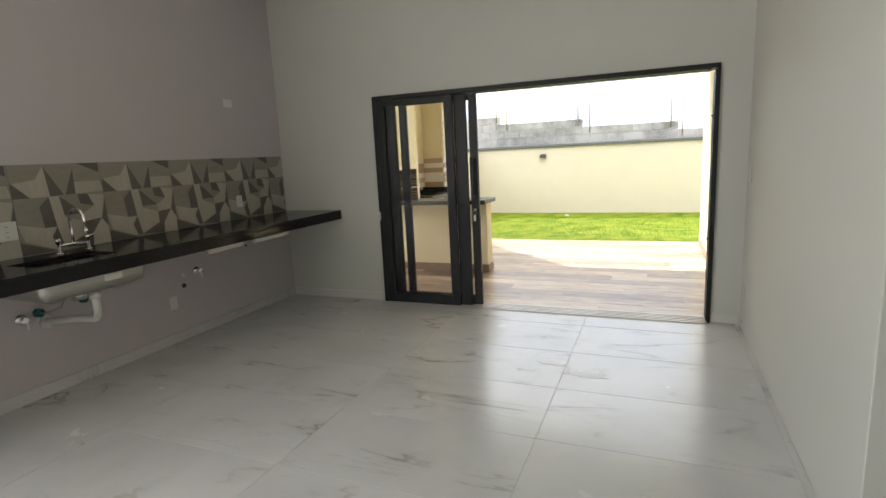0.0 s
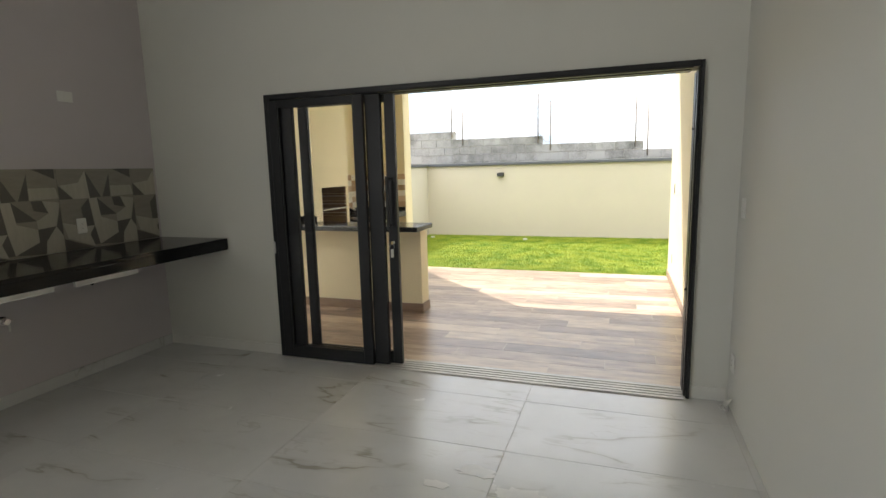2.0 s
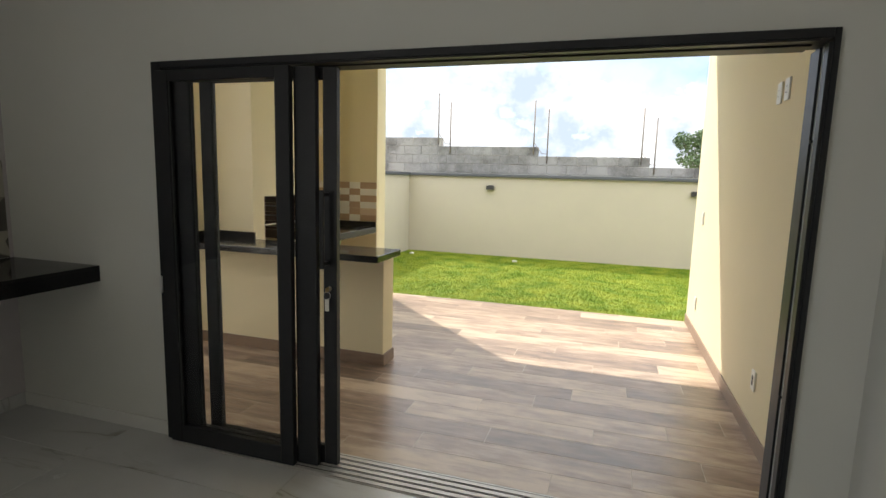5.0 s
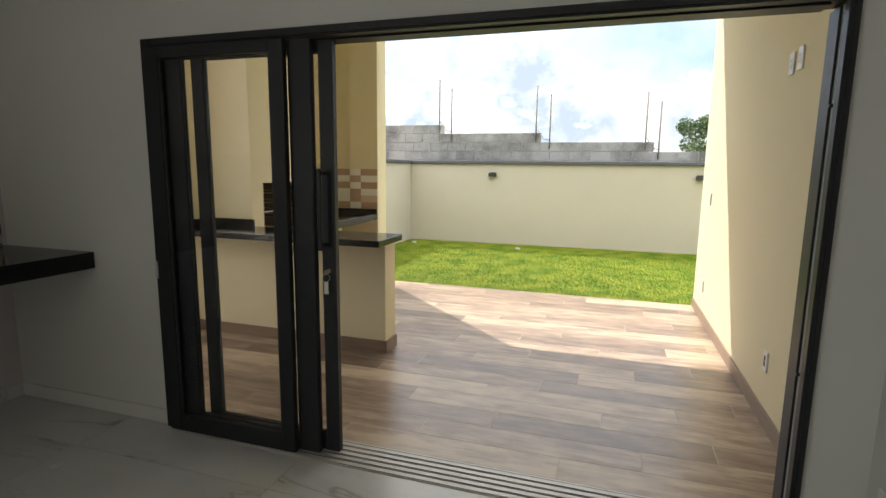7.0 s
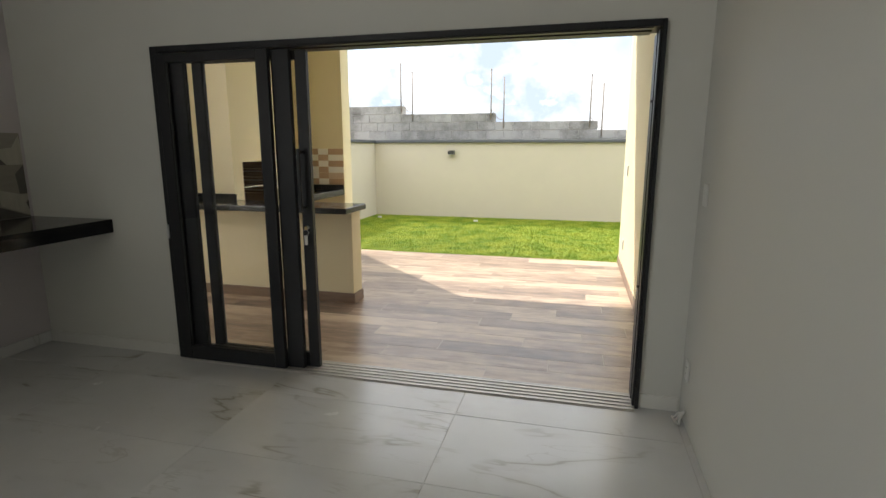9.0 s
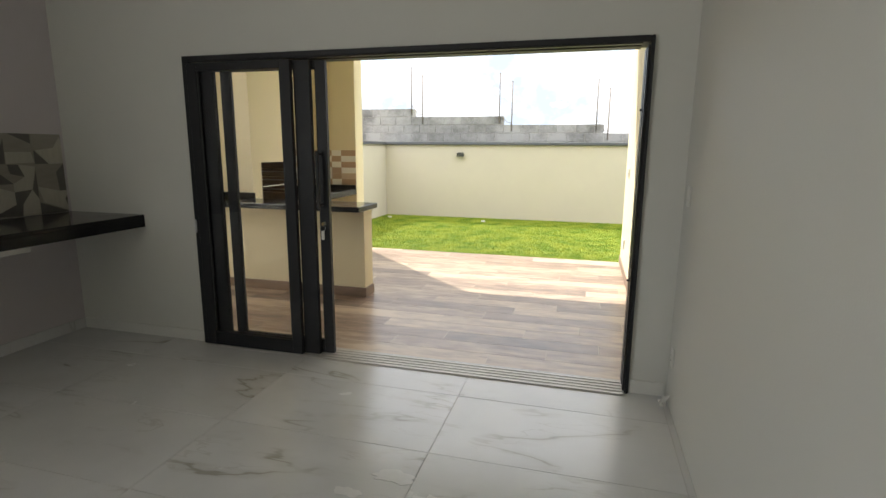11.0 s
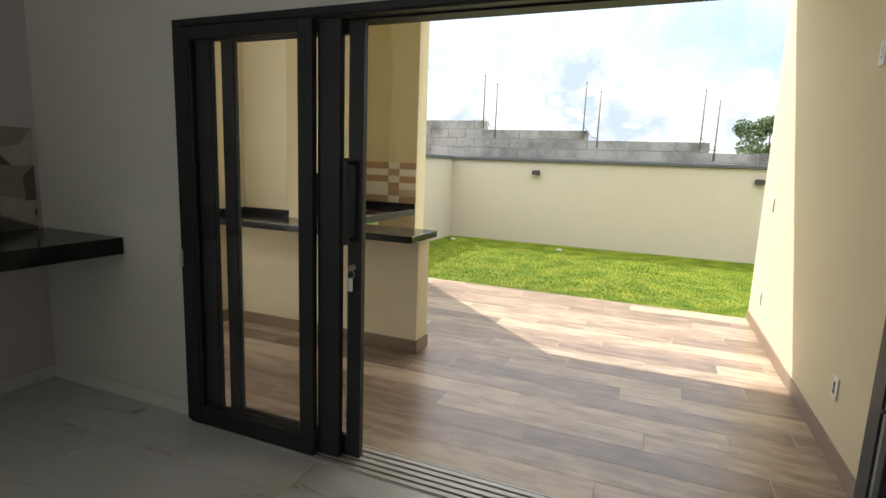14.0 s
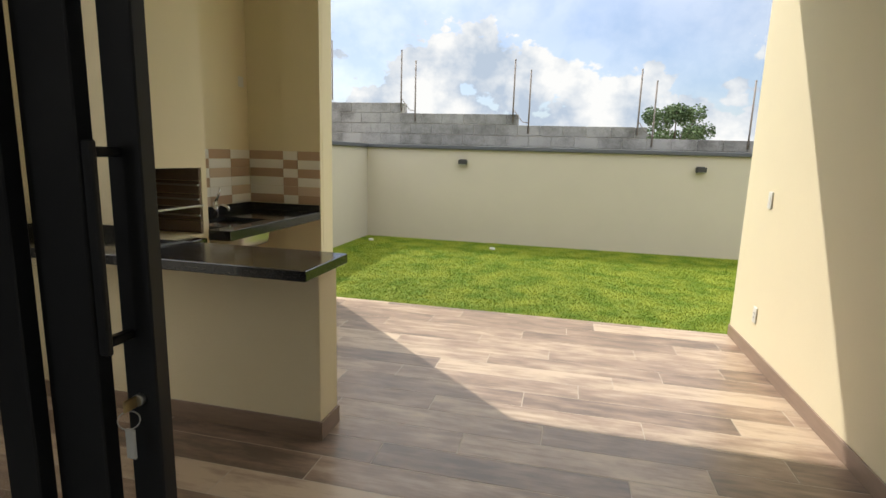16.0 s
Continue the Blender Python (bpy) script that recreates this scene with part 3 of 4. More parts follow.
part("ring", tubed(arc((-1.585, 5.479, 0.945), 0.019, 0, 2 * math.pi, 18, (0, 0, 1), (0.8, 0.6, 0)), 0.0014, 6, caps=False), M_ALU, keys)
part("tag", boxed(-1.595, -1.572, 5.475, 5.482, 0.865, 0.928, 0.003), M_PLASTIC, keys)

# ---------------------------------------------------------------- kitchen counter
ctr = thing("worktop", "long black granite worktop fixed to the wall", "worktop")
YC0 = 0.9
SY0, SY1 = 2.52, 3.14         # sink cut-out
XF = -3.12


def cut_slab(x0, x1, ys, xin0, xin1, z0, z1):
    """A slab in one piece with rectangular holes; ys: start, hole start, hole end, ..., end."""
    bm = bmesh.new()
    for lev, flip in ((z0, True), (z1, False)):
        for i in range(len(ys) - 1):
            spans = ((x0, xin0), (xin0, xin1), (xin1, x1)) if i % 2 == 0 else ((x0, xin0), (xin1, x1))
            for a, c in spans:
                q = [(a, ys[i], lev), (c, ys[i], lev), (c, ys[i + 1], lev), (a, ys[i + 1], lev)]
                bm.faces.new([bm.verts.new(p) for p in (q[::-1] if flip else q)])
    bmesh.ops.remove_doubles(bm, verts=bm.verts, dist=0.0001)
    lows = [e for e in bm.edges if e.is_boundary and e.verts[0].co.z < (z0 + z1) / 2]
    at = {tuple(round(k, 4) for k in v.co): v for v in bm.verts}
    for e in lows:
        a, c = e.verts
        up = lambda v: at[(round(v.co.x, 4), round(v.co.y, 4), round(z1, 4))]
        bm.faces.new((a, c, up(c), up(a)))
    bmesh.ops.recalc_face_normals(bm, faces=bm.faces)
    return bm


part("slab", cut_slab(XK + 0.002, XF, (YC0, SY0 + 0.03, SY1 - 0.08, YF - 0.002), XK + 0.26, XF - 0.15, 0.955, 0.98), M_GRANITE_DULL, ctr)
part("apron", boxed(XF - 0.025, XF + 0.002, YC0, YF - 0.002, 0.885, 0.954, 0.002), M_GRANITE_DULL, ctr)
for a in (0.95, 1.9, 3.35, 3.9, 4.75, 5.4):
    part("bracket", boxed(XK + 0.002, XF - 0.03, a, a + 0.03, 0.925, 0.954), M_SLOT, ctr)
for a, c in ((3.70, 4.06), (4.19, 4.64)):
    part("support_bar", boxed(XF - 0.055, XF - 0.028, a, c, 0.846, 0.884, 0.003), M_SKIRT, ctr, "pale metal support bar")


def basin(name, label, x0, x1, y0, y1, ztop, depth, r=0.05, t=0.004):
    """Rounded steel bowl with a rim, open at the top, with a drain."""
    bm = bmesh.new()

    def ring(ins, z):
        out = []
        for cx, cy, a0 in ((x1, y1, 0), (x0, y1, 90), (x0, y0, 180), (x1, y0, 270)):
            sx, sy = (-1 if cx == x1 else 1), (-1 if cy == y1 else 1)
            for i in range(6):
                a = radians(a0 + 90 * i / 5)
                rr = max(r - ins * 0.4, 0.012)
                out.append(bm.verts.new((cx + sx * (ins + rr) + rr * math.cos(a), cy + sy * (ins + rr) + rr * math.sin(a), z)))
        return out

    rows = [ring(-0.015, ztop), ring(0.0, ztop), ring(0.006, ztop - depth * 0.6), ring(0.015, ztop - depth * 0.9), ring(0.045, ztop - depth)]
    outer = [ring(0.045, ztop - depth - t), ring(0.010, ztop - depth * 0.9 - t), ring(0.0, ztop - depth * 0.6), ring(-0.005, ztop - t), ring(-0.015, ztop - t)]
    seq = rows + outer
    for p, q in zip(seq, seq[1:]):
        if p is rows[-1]:
            continue
        for i in range(len(p)):
            f = bm.faces.new((p[i], p[(i + 1) % len(p)], q[(i + 1) % len(p)], q[i]))
            f.smooth = True
    bm.faces.new(rows[-1])
    bm.faces.new(outer[0][::-1])
    bmesh.ops.recalc_face_normals(bm, faces=bm.faces)
    s = thing(name, label, "sink")
    part("bowl", bm, M_STEEL, s)
    cx, cy = (x0 + x1) / 2, (y0 + y1) / 2
    part("drain", tubed([(cx, cy, ztop - depth + 0.003), (cx, cy, ztop - depth - 0.07)], 0.04, 18), M_STEEL, s)
    return s, cx, cy


sink, sx, sy = basin("kitchen_sink", "undermounted brushed steel sink below the worktop", XF - 0.50, XF - 0.05, SY0 - 0.03, SY1 + 0.03, 0.9535, 0.175)
part("maker_sticker", boxed(XF - 0.049, XF - 0.0475, 2.86, 2.98, 0.83, 0.868), M_PVC, sink, "faded paper sticker")
trap = thing("sink_drain_pipe", "white plastic drain pipe running into the wall", "pipe")
zt = 0.70
pts = [(sx, sy + 0.1, zt + 0.08), (sx, sy + 0.1, zt - 0.1)] + arc((sx - 0.06, sy + 0.1, zt - 0.1), 0.06, 0, -math.pi / 2, 6, (1, 0, 0), (0, 0, 1)) + [(sx - 0.2, sy + 0.08, zt - 0.165), (XK, sy + 0.03, zt - 0.19)]
part("pipe", tubed(pts, 0.024, 14), M_PVC, trap)
part("nut", tubed([(sx, sy + 0.1, zt + 0.03), (sx, sy + 0.1, zt - 0.01)], 0.034, 10), M_PVC, trap)
part("wall_collar", tubed([(XK + 0.012, sy + 0.03, zt - 0.19), (XK, sy + 0.03, zt - 0.19)], 0.042, 16), M_PVC, trap)


def kitchen_tap(x, y, z):
    t = thing("kitchen_tap", "chrome bridge tap with tall curved spout", "tap")
    part("bridge", tubed([(x, y - 0.10, z + 0.055), (x, y + 0.10, z + 0.055)], 0.011, 12), M_CHROME, t)
    for s in (-0.10, 0.10):
        part("pillar", tubed([(x, y + s, z), (x, y + s, z + 0.006), (x, y + s, z + 0.0065), (x, y + s, z + 0.075)], [0.026, 0.026, 0.013, 0.013], 14), M_CHROME, t)
        k = part("handle", tubed([(x, y + s, z + 0.075), (x, y + s, z + 0.10)], 0.018, 12), M_CHROME, t)
        part("lever", tubed([(x, y + s, z + 0.092), (x + 0.05, y + s * 1.2, z + 0.105)], 0.005, 8), M_CHROME, k)
    sp = [(x, y, z + 0.055), (x, y, z + 0.22)] + arc((x + 0.075, y, z + 0.22), 0.075, math.pi, 0, 12, (1, 0, 0), (0, 0, 1)) + [(x + 0.15, y, z + 0.16)]
    part("spout", tubed(sp, 0.010, 12), M_CHROME, t)
    part("aerator", tubed([(x + 0.15, y, z + 0.16), (x + 0.15, y, z + 0.135)], 0.014, 12), M_CHROME, t)
    return t


kitchen_tap(XK + 0.16, 3.03, 0.98)

# ---------------------------------------------------------------- wall fittings


def plate(at, turn, w, h, label, kind="outlet", holes=2, category="wall plate", group="", insert=None):
    """A raised switch or outlet plate; it faces +x before its turn, in degrees about z."""
    p = thing("wall_outlet" if kind == "outlet" else "light_switch", label, category, group)
    part("cover_plate", boxed(0, 0.010, -w / 2, w / 2, -h / 2, h / 2, 0.004), M_PLASTIC, p)
    wide = w > h
    for i in range(holes):
        o = (i - (holes - 1) / 2) * 0.034
        cy, cz = (o, 0) if wide else (0, o)
        m = part("socket" if kind == "outlet" else "rocker", boxed(0.010, 0.0125, cy - 0.013, cy + 0.013, cz - 0.015, cz + 0.015, 0.001), insert or M_PLASTIC, p)
        if kind == "outlet":
            for s in (-0.006, 0.0, 0.006):
                part("pin_hole", tubed([(0.0126, cy + s, cz - (0.003 if s == 0 else 0)), (0.0132, cy + s, cz - (0.003 if s == 0 else 0))], 0.0022, 8), M_SLOT, m)
    p.matrix_world = pose(*at, 0, 0, turn)
    return p


plate((XK, 4.776, 2.106), 0, 0.115, 0.075, "white blank plate high on the lilac wall", "switch", 1)
plate((XK + 0.010, 4.774, 1.156), 0, 0.075, 0.115, "white outlet on the patterned backsplash")
plate((XK + 0.010, 2.72, 1.16), 0, 0.125, 0.125, "square white outlet on the patterned backsplash", holes=3)
plate((XK, 3.871, 0.355), 0, 0.075, 0.115, "white outlet low on the lilac wall")
plate((XR, 5.34, 1.25), 180, 0.075, 0.115, "white light switch beside the sliding door", "switch", 2)
plate((XR, 5.37, 0.305), 180, 0.075, 0.115, "white outlet low beside the sliding door")
plate((XP, 6.688, 0.373), 180, 0.080, 0.125, "white outlet with dark sockets low on the cream patio wall", insert=M_SLOT)
plate((XP, 6.655, 2.095), 180, 0.080, 0.125, "white outlet high on the cream patio wall", group="high patio outlets")
plate((XP, 6.800, 2.092), 180, 0.080, 0.125, "white outlet high on the cream patio wall", group="high patio outlets")
plate((XP, 8.975, 1.212), 180, 0.075, 0.125, "white switch on the sunlit patio wall", "switch", 2)
plate((XP, 8.97, 0.343), 180, 0.075, 0.125, "white outlet low on the sunlit patio wall")
plate((XL, 9.15, 2.08), 0, 0.075, 0.095, "white plate high on the patio wall", "switch", 1)


def stop_valve(y, z):
    v = thing("stop_valve", "round chrome stop valve with lever on the wall", "valve", "kitchen stop valves")
    part("rosette", tubed([(XK, y, z), (XK + 0.006, y, z), (XK + 0.016, y, z)], [0.038, 0.038, 0.022], 20), M_CHROME, v)
    k = part("knob", tubed([(XK + 0.016, y, z), (XK + 0.055, y, z)], 0.020, 16), M_CHROME, v)
    part("lever", boxed(XK + 0.045, XK + 0.053, y + 0.004, y + 0.016, z - 0.07, z, 0.003), M_PLASTIC, k)


stop_valve(4.16, 0.584)
stop_valve(2.71, 0.571)
hose = thing("supply_hose", "thin braided water hose with a teal cap", "hose")
part("cap", tubed([(XK, 2.813, 0.59), (XK + 0.035, 2.813, 0.59)], 0.03, 14), M_GREEN, hose, "teal rubber cap")
part("hose", tubed([(XK + 0.03, 2.813, 0.59), (XK + 0.09, 2.84, 0.585), (XK + 0.12, 2.9, 0.61), (XK + 0.12, 2.95, 0.68), (XK + 0.12, 2.97, 0.76)], 0.007, 8), M_STEEL, hose)
part("cap", tubed([(XK, 3.12, 0.60), (XK + 0.03, 3.12, 0.60)], 0.026, 14), M_GREEN, hose)
for y, z, mt, lb in ((4.0, 0.48, M_GROOVE, "open dark pipe end in the kitchen wall"), (4.0, 0.575, M_PVC, "capped grey pipe end in the kitchen wall"), (4.80, 0.70, M_SLOT, "small screw hole plug in the wall")):
    thing("pipe_stub", lb, "pipe", bm=tubed([(XK, y, z), (XK + 0.012, y, z)], 0.02 if z < 0.6 else 0.011, 12), material=mt)
stub = thing("conduit_scraps", "loose grey cable ends in the floor corner", "cable")
for i in range(3):
    part("cable", tubed([(XR - 0.014, 5.30 + 0.03 * i, 0.10 - 0.02 * i), (XR - 0.035, 5.31 + 0.03 * i, 0.05), (XR - 0.03 - 0.01 * i, 5.33 + 0.03 * i, 0.006), (XR - 0.05, 5.36 + 0.03 * i, 0.006)], 0.006, 8), M_PVC, stub)

# ---------------------------------------------------------------- patio bar, barbecue, sink
bar = thing("bar_counter", "cream half-height bar wall with black granite top", "bar counter")
part("wall", boxed(XL + 0.001, -1.945, 6.99, 7.19, 0, 0.895, 0.004), M_CREAM, bar)
part("top", boxed(XL + 0.001, -1.885, 6.745, 7.20, 0.897, 0.948, 0.004), M_GRANITE, bar, "black granite bar top")
part("skirting", boxed(XL + 0.014, -1.945, 6.977, 6.989, 0.0, 0.10, 0.002), M_BASEB, bar)
part("skirting", boxed(-1.944, -1.931, 6.977, 7.19, 0.0, 0.10, 0.002), M_BASEB, bar)
part("upstand", boxed(XL + 0.001, XL + 0.019, 6.747, 7.18, 0.949, 1.01, 0.002), M_GRANITE, bar, "black granite upstand")

bbq = thing("barbecue", "cream built-in brick barbecue with dark firebrick opening", "barbecue")
BX, BY0, BY1 = -3.33, 7.202, 8.005
OZ0, OZ1, OY0, OY1 = 0.86, 1.33, 7.36, 7.95
b = bmesh.new()
box(b, XL, BX, BY0, OY0, 0, HR - 0.002)
box(b, XL, BX, OY1, BY1, 0, HR - 0.002)
box(b, XL, BX, OY0, OY1, 0, OZ0)
box(b, XL, BX, OY0, OY1, OZ1, HR - 0.002)
part("body", b, M_CREAM, bbq)
part("upstand", boxed(XL + 0.001, BX + 0.02, BY0 - 0.02, BY0 - 0.001, 0.949, 1.01, 0.002), M_GRANITE, bbq, "black granite upstand")
part("ledge", boxed(BX + 0.001, BX + 0.12, BY0, 7.83, 0.80, 0.85, 0.004), M_GRANITE, bbq, "black granite ledge")
for k in range(5):
    z0 = OZ0 + k * 0.094
    part("brick", boxed(XL + 0.012, BX - 0.004, OY1 - 0.022, OY1 - 0.001, z0 + 0.003, z0 + 0.091, 0.004), M_BRICK, bbq)
    part("brick", boxed(XL + 0.012, BX - 0.004, OY0 + 0.001, OY0 + 0.022, z0 + 0.003, z0 + 0.091, 0.004), M_BRICK, bbq)
    for j in range(3):
        ya = OY0 + 0.024 + j * 0.181
        part("brick", boxed(XL + 0.001, XL + 0.011, ya, ya + 0.177, z0 + 0.003, z0 + 0.091, 0.003), M_BRICK, bbq)
for z in (0.985, 1.10, 1.20):
    part("spit_rail", boxed(XL + 0.03, BX - 0.002, OY1 - 0.045, OY1 - 0.023, z, z + 0.012, 0.002), M_STEEL, bbq, "steel skewer rail")
part("spit_rail", boxed(BX - 0.012, BX + 0.008, OY0, OY1, 1.055, 1.068, 0.002), M_STEEL, bbq, "steel skewer rail")

pc = thing("patio_worktop", "black granite patio worktop with sink cut-out", "worktop")
PX = -3.04
part("slab", cut_slab(XL + 0.002, PX, (8.008, 8.16, 8.54, 9.203), XL + 0.22, PX - 0.14, 0.87, 0.905), M_GRANITE, pc)
part("slab_return", boxed(BX + 0.122, PX, 7.84, 8.0075, 0.87, 0.905), M_GRANITE, pc)
part("apron", boxed(PX - 0.02, PX + 0.003, 7.84, 9.203, 0.835, 0.9065, 0.002), M_GRANITE, pc)
part("apron", boxed(BX + 0.122, PX - 0.021, 7.838, 7.858, 0.835, 0.869), M_GRANITE, pc)
part("upstand", boxed(XL + 0.003, XL + 0.022, 8.008, 9.203, 0.906, 0.97, 0.002), M_GRANITE, pc)
part("upstand", boxed(XL + 0.023, PX, 9.184, 9.203, 0.906, 0.97, 0.002), M_GRANITE, pc)
basin("patio_sink", "small steel sink under the patio worktop", XL + 0.20, PX - 0.12, 8.14, 8.56, 0.869, 0.16)
tap = thing("patio_tap", "chrome lever tap behind the patio sink", "tap")
part("body", tubed([(XL + 0.11, 8.57, 0.905), (XL + 0.11, 8.57, 1.02)], [0.026, 0.02], 14), M_CHROME, tap)
part("spout", tubed([(XL + 0.11, 8.57, 0.985), (XL + 0.20, 8.54, 1.0), (XL + 0.27, 8.52, 0.985), (XL + 0.275, 8.52, 0.96)], 0.013, 12), M_CHROME, tap)
part("lever", tubed([(XL + 0.11, 8.57, 1.02), (XL + 0.13, 8.60, 1.10), (XL + 0.135, 8.61, 1.14)], [0.015, 0.009, 0.007], 10), M_CHROME, tap)

# ---------------------------------------------------------------- garden lamps, fence


def wall_lamp(x, z):
    w = thing("wall_lamp", "small dark box lamp on the garden wall", "wall lamp", "garden wall lamps")
    part("housing", boxed(-0.075, 0.075, -0.10, -0.012, -0.04, 0.04, 0.006), M_SLOT, w)
    part("back_plate", boxed(-0.06, 0.06, -0.0118, 0, -0.05, 0.05, 0.003), M_SLOT, w)
    part("lens", boxed(-0.05, 0.05, -0.09, -0.022, -0.046, -0.041), M_PLASTIC, w)
    w.location = (x, YB, z)


wall_lamp(-2.62, 1.36)
wall_lamp(1.27, 1.357)

rods = [(-3.93, 2.42), (-3.655, 2.23), (-1.83, 2.23), (-1.545, 2.05), (0.30, 2.05), (0.55, 1.86), (2.04, 1.86), (2.35, 1.67), (-5.32, 2.61), (-6.0, 2.61)]
rod = None
for x, z in rods:
    if rod is None:
        rod = thing("fence_rod", "thin electric fence rod on the block wall", "fence post", "electric fence rods")
        part("rod", tubed([(0, 0, -0.15), (0, 0, 0.94)], 0.0145, 8), M_WIRE, rod)
        for i in range(6):
            zz = 0.17 + 0.15 * i
            part("insulator", tubed([(0, -0.012, zz), (0, -0.030, zz)], 0.010, 8), M_WIRE, rod)
        rod.location = (x, 14.345, z)
    else:
        copy_thing(rod, pose(x, 14.345, z))
for x, z, d in ((-3.92, 2.5, -0.2), (-1.82, 2.31, -0.2), (0.31, 2.12, -0.2)):
    thing("fence_cable", "loose cable looping between two fence rods", "cable", bm=tubed([(x, 14.33, z), (x + 0.07, 14.32, z - 0.1), (x + 0.17, 14.32, z - 0.22), (x + 0.27, 14.33, z - 0.23)], 0.008, 6), material=M_WIRE)

# ---------------------------------------------------------------- distant tree
rng = random.Random(4)


def tree(at, height, spread):
    t = thing("tree", "round leafy green tree beyond the garden walls", "tree", at=at)
    bm = tubed([(0, 0, -0.2), (0.05, 0, height * 0.25), (0.0, 0.1, height * 0.5)], [0.2, 0.15, 0.1], 10)
    tips = []
    for i in range(14):
        a = 2 * math.pi * i / 14 + rng.uniform(-0.2, 0.2)
        r = spread * rng.uniform(0.35, 0.85)
        z = height * rng.uniform(0.52, 0.95)
        r *= math.sqrt(max(0.12, 1 - ((z / height - 0.62) / 0.40) ** 2))
        tip = Vector((r * math.cos(a), r * math.sin(a), z))
        tube(bm, [(0, 0.05, height * 0.38), tip * 0.55 + Vector((0, 0, height * 0.12)), tip], [0.07, 0.045, 0.02], 6)
        tips.append(tip)
    part("trunk", bm, M_BARK, t)
    vs, fs = [], []
    for tip in tips + [Vector((rng.uniform(-0.5, 0.5), rng.uniform(-0.5, 0.5), height * 0.9)) for _ in range(4)]:
        for _ in range(300):
            d = Vector((rng.gauss(0, 1), rng.gauss(0, 1), rng.gauss(0, 0.7)))
            d = d.normalized() * rng.uniform(0.3, 1.0) ** 0.5 * spread * 0.205
            c = tip + d
            u = Vector((rng.gauss(0, 1), rng.gauss(0, 1), rng.gauss(0, 0.6))).normalized() * 0.10
            w = u.cross(Vector((rng.gauss(0, 1), rng.gauss(0, 1), rng.gauss(0, 1)))).normalized() * 0.05
            k = len(vs)
            vs += [c - u, c + w, c + u, c - w]
            fs.append((k, k + 1, k + 2, k + 3))
    me = bpy.data.meshes.new("crown")
    me.from_pydata(vs, [], fs)
    me.materials.append(M_LEAF)
    crown = new("crown", me)
    crown.parent = t
    return t


tree((5.45, 40.0, -0.13), 4.98, 2.8)

# ---------------------------------------------------------------- grass


def grass(name, x0, x1, y0, y1, count):
    r = np.random.RandomState(3)
    px, py = r.uniform(x0, x1, count), r.uniform(y0, y1, count)
    a, hgt, lean = r.uniform(0, 6.283, count), r.uniform(0.008, 0.019, count), r.uniform(0.004, 0.02, count)
    wd = 0.0042
    base = np.stack([px, py, np.full(count, LZ - 0.001)], 1)
    side = np.stack([np.cos(a), np.sin(a), np.zeros(count)], 1) * wd
    tip = base + np.stack([-np.sin(a) * lean, np.cos(a) * lean, hgt], 1)
    v = np.stack([base - side, base + side, tip], 1).reshape(-1, 3)
    f = np.arange(count * 3).reshape(-1, 3)
    me = bpy.data.meshes.new(name)
    me.from_pydata(v.tolist(), [], f.tolist())
    me.materials.append(M_GRASS)
    tagged(new(name, me), "short bright green lawn grass", "grass", kind="stuff")


grass("grass", XG + 0.01, 2.6, YL + 0.005, YB - 0.01, 240000)
for x, y in ((-4.15, 13.4), (-1.95, 13.3)):
    thing("drain_cap", "small pale plastic drain cap in the grass", "drain cap", bm=tubed([(x, y, LZ - 0.003), (x, y, LZ + 0.032)], [0.05, 0.045], 14), material=M_GROUT)

sm = random.Random(21)
for cx, cy, rr in ((-0.62, 4.28, 0.08), (-0.36, 4.14, 0.10), (-0.78, 4.12, 0.05)):
    b = bmesh.new()
    rim = []
    for k in range(22):
        q = rr * (0.75 + 0.5 * sm.random())
        rim.append(b.verts.new((cx + q * 1.3 * math.cos(k * 0.2856), cy + q * 0.6 * math.sin(k * 0.2856), 0.0018)))
    top = b.faces.new(rim)
    ex = bmesh.ops.extrude_face_region(b, geom=[top])
    for g in ex["geom"]:
        if isinstance(g, bmesh.types.BMVert):
            g.co.z = 0.0004
    thing("mortar_smear", "thin dried mortar smear on the floor tiles", "stain", "mortar smears", bm=b, material=M_DIRT)

# ---------------------------------------------------------------- pieces of walls and floors


def piece_mesh(name, w, d, h, material, bev=0.002):
    return mesh_of(name, boxed(0, w, 0, d, -h, 0, bev), material)


def lay(name, me, parent, loc, rot=None):
    o = new(name, me)
    o.parent = parent
    o.location = loc
    if rot:
        o.rotation_euler = rot
    return o


# floor tiles, 1.20 x 0.635
cache = {}
y = 5.145
rows = [(5.145, YF)]
while y > YBACK:
    rows.append((max(YBACK, y - 0.635), y))
    y -= 0.635
for y0, y1 in rows:
    x = -0.52 - 1.2 * 3
    lim = XR if y0 > 2.685 or y1 < 1.75 else XR + 1.3
    while x < lim:
        xa, xb = max(x, XK), min(x + 1.2, lim)
        if xb - xa > 0.01:
            key = (round(xb - xa, 3), round(y1 - y0, 3))
            if key not in cache:
                cache[key] = piece_mesh("tile", key[0] - 0.003, key[1] - 0.003, 0.01, M_MARBLE, 0.0008)
            lay("tile", cache[key], floor, (xa + 0.0015, y0 + 0.0015, 0.0))
        x += 1.2

# patio planks, 1.2 x 0.2, staggered
cache = {}
pr = random.Random(11)
PW = 0.2
y, i = YO - 0.012, 0
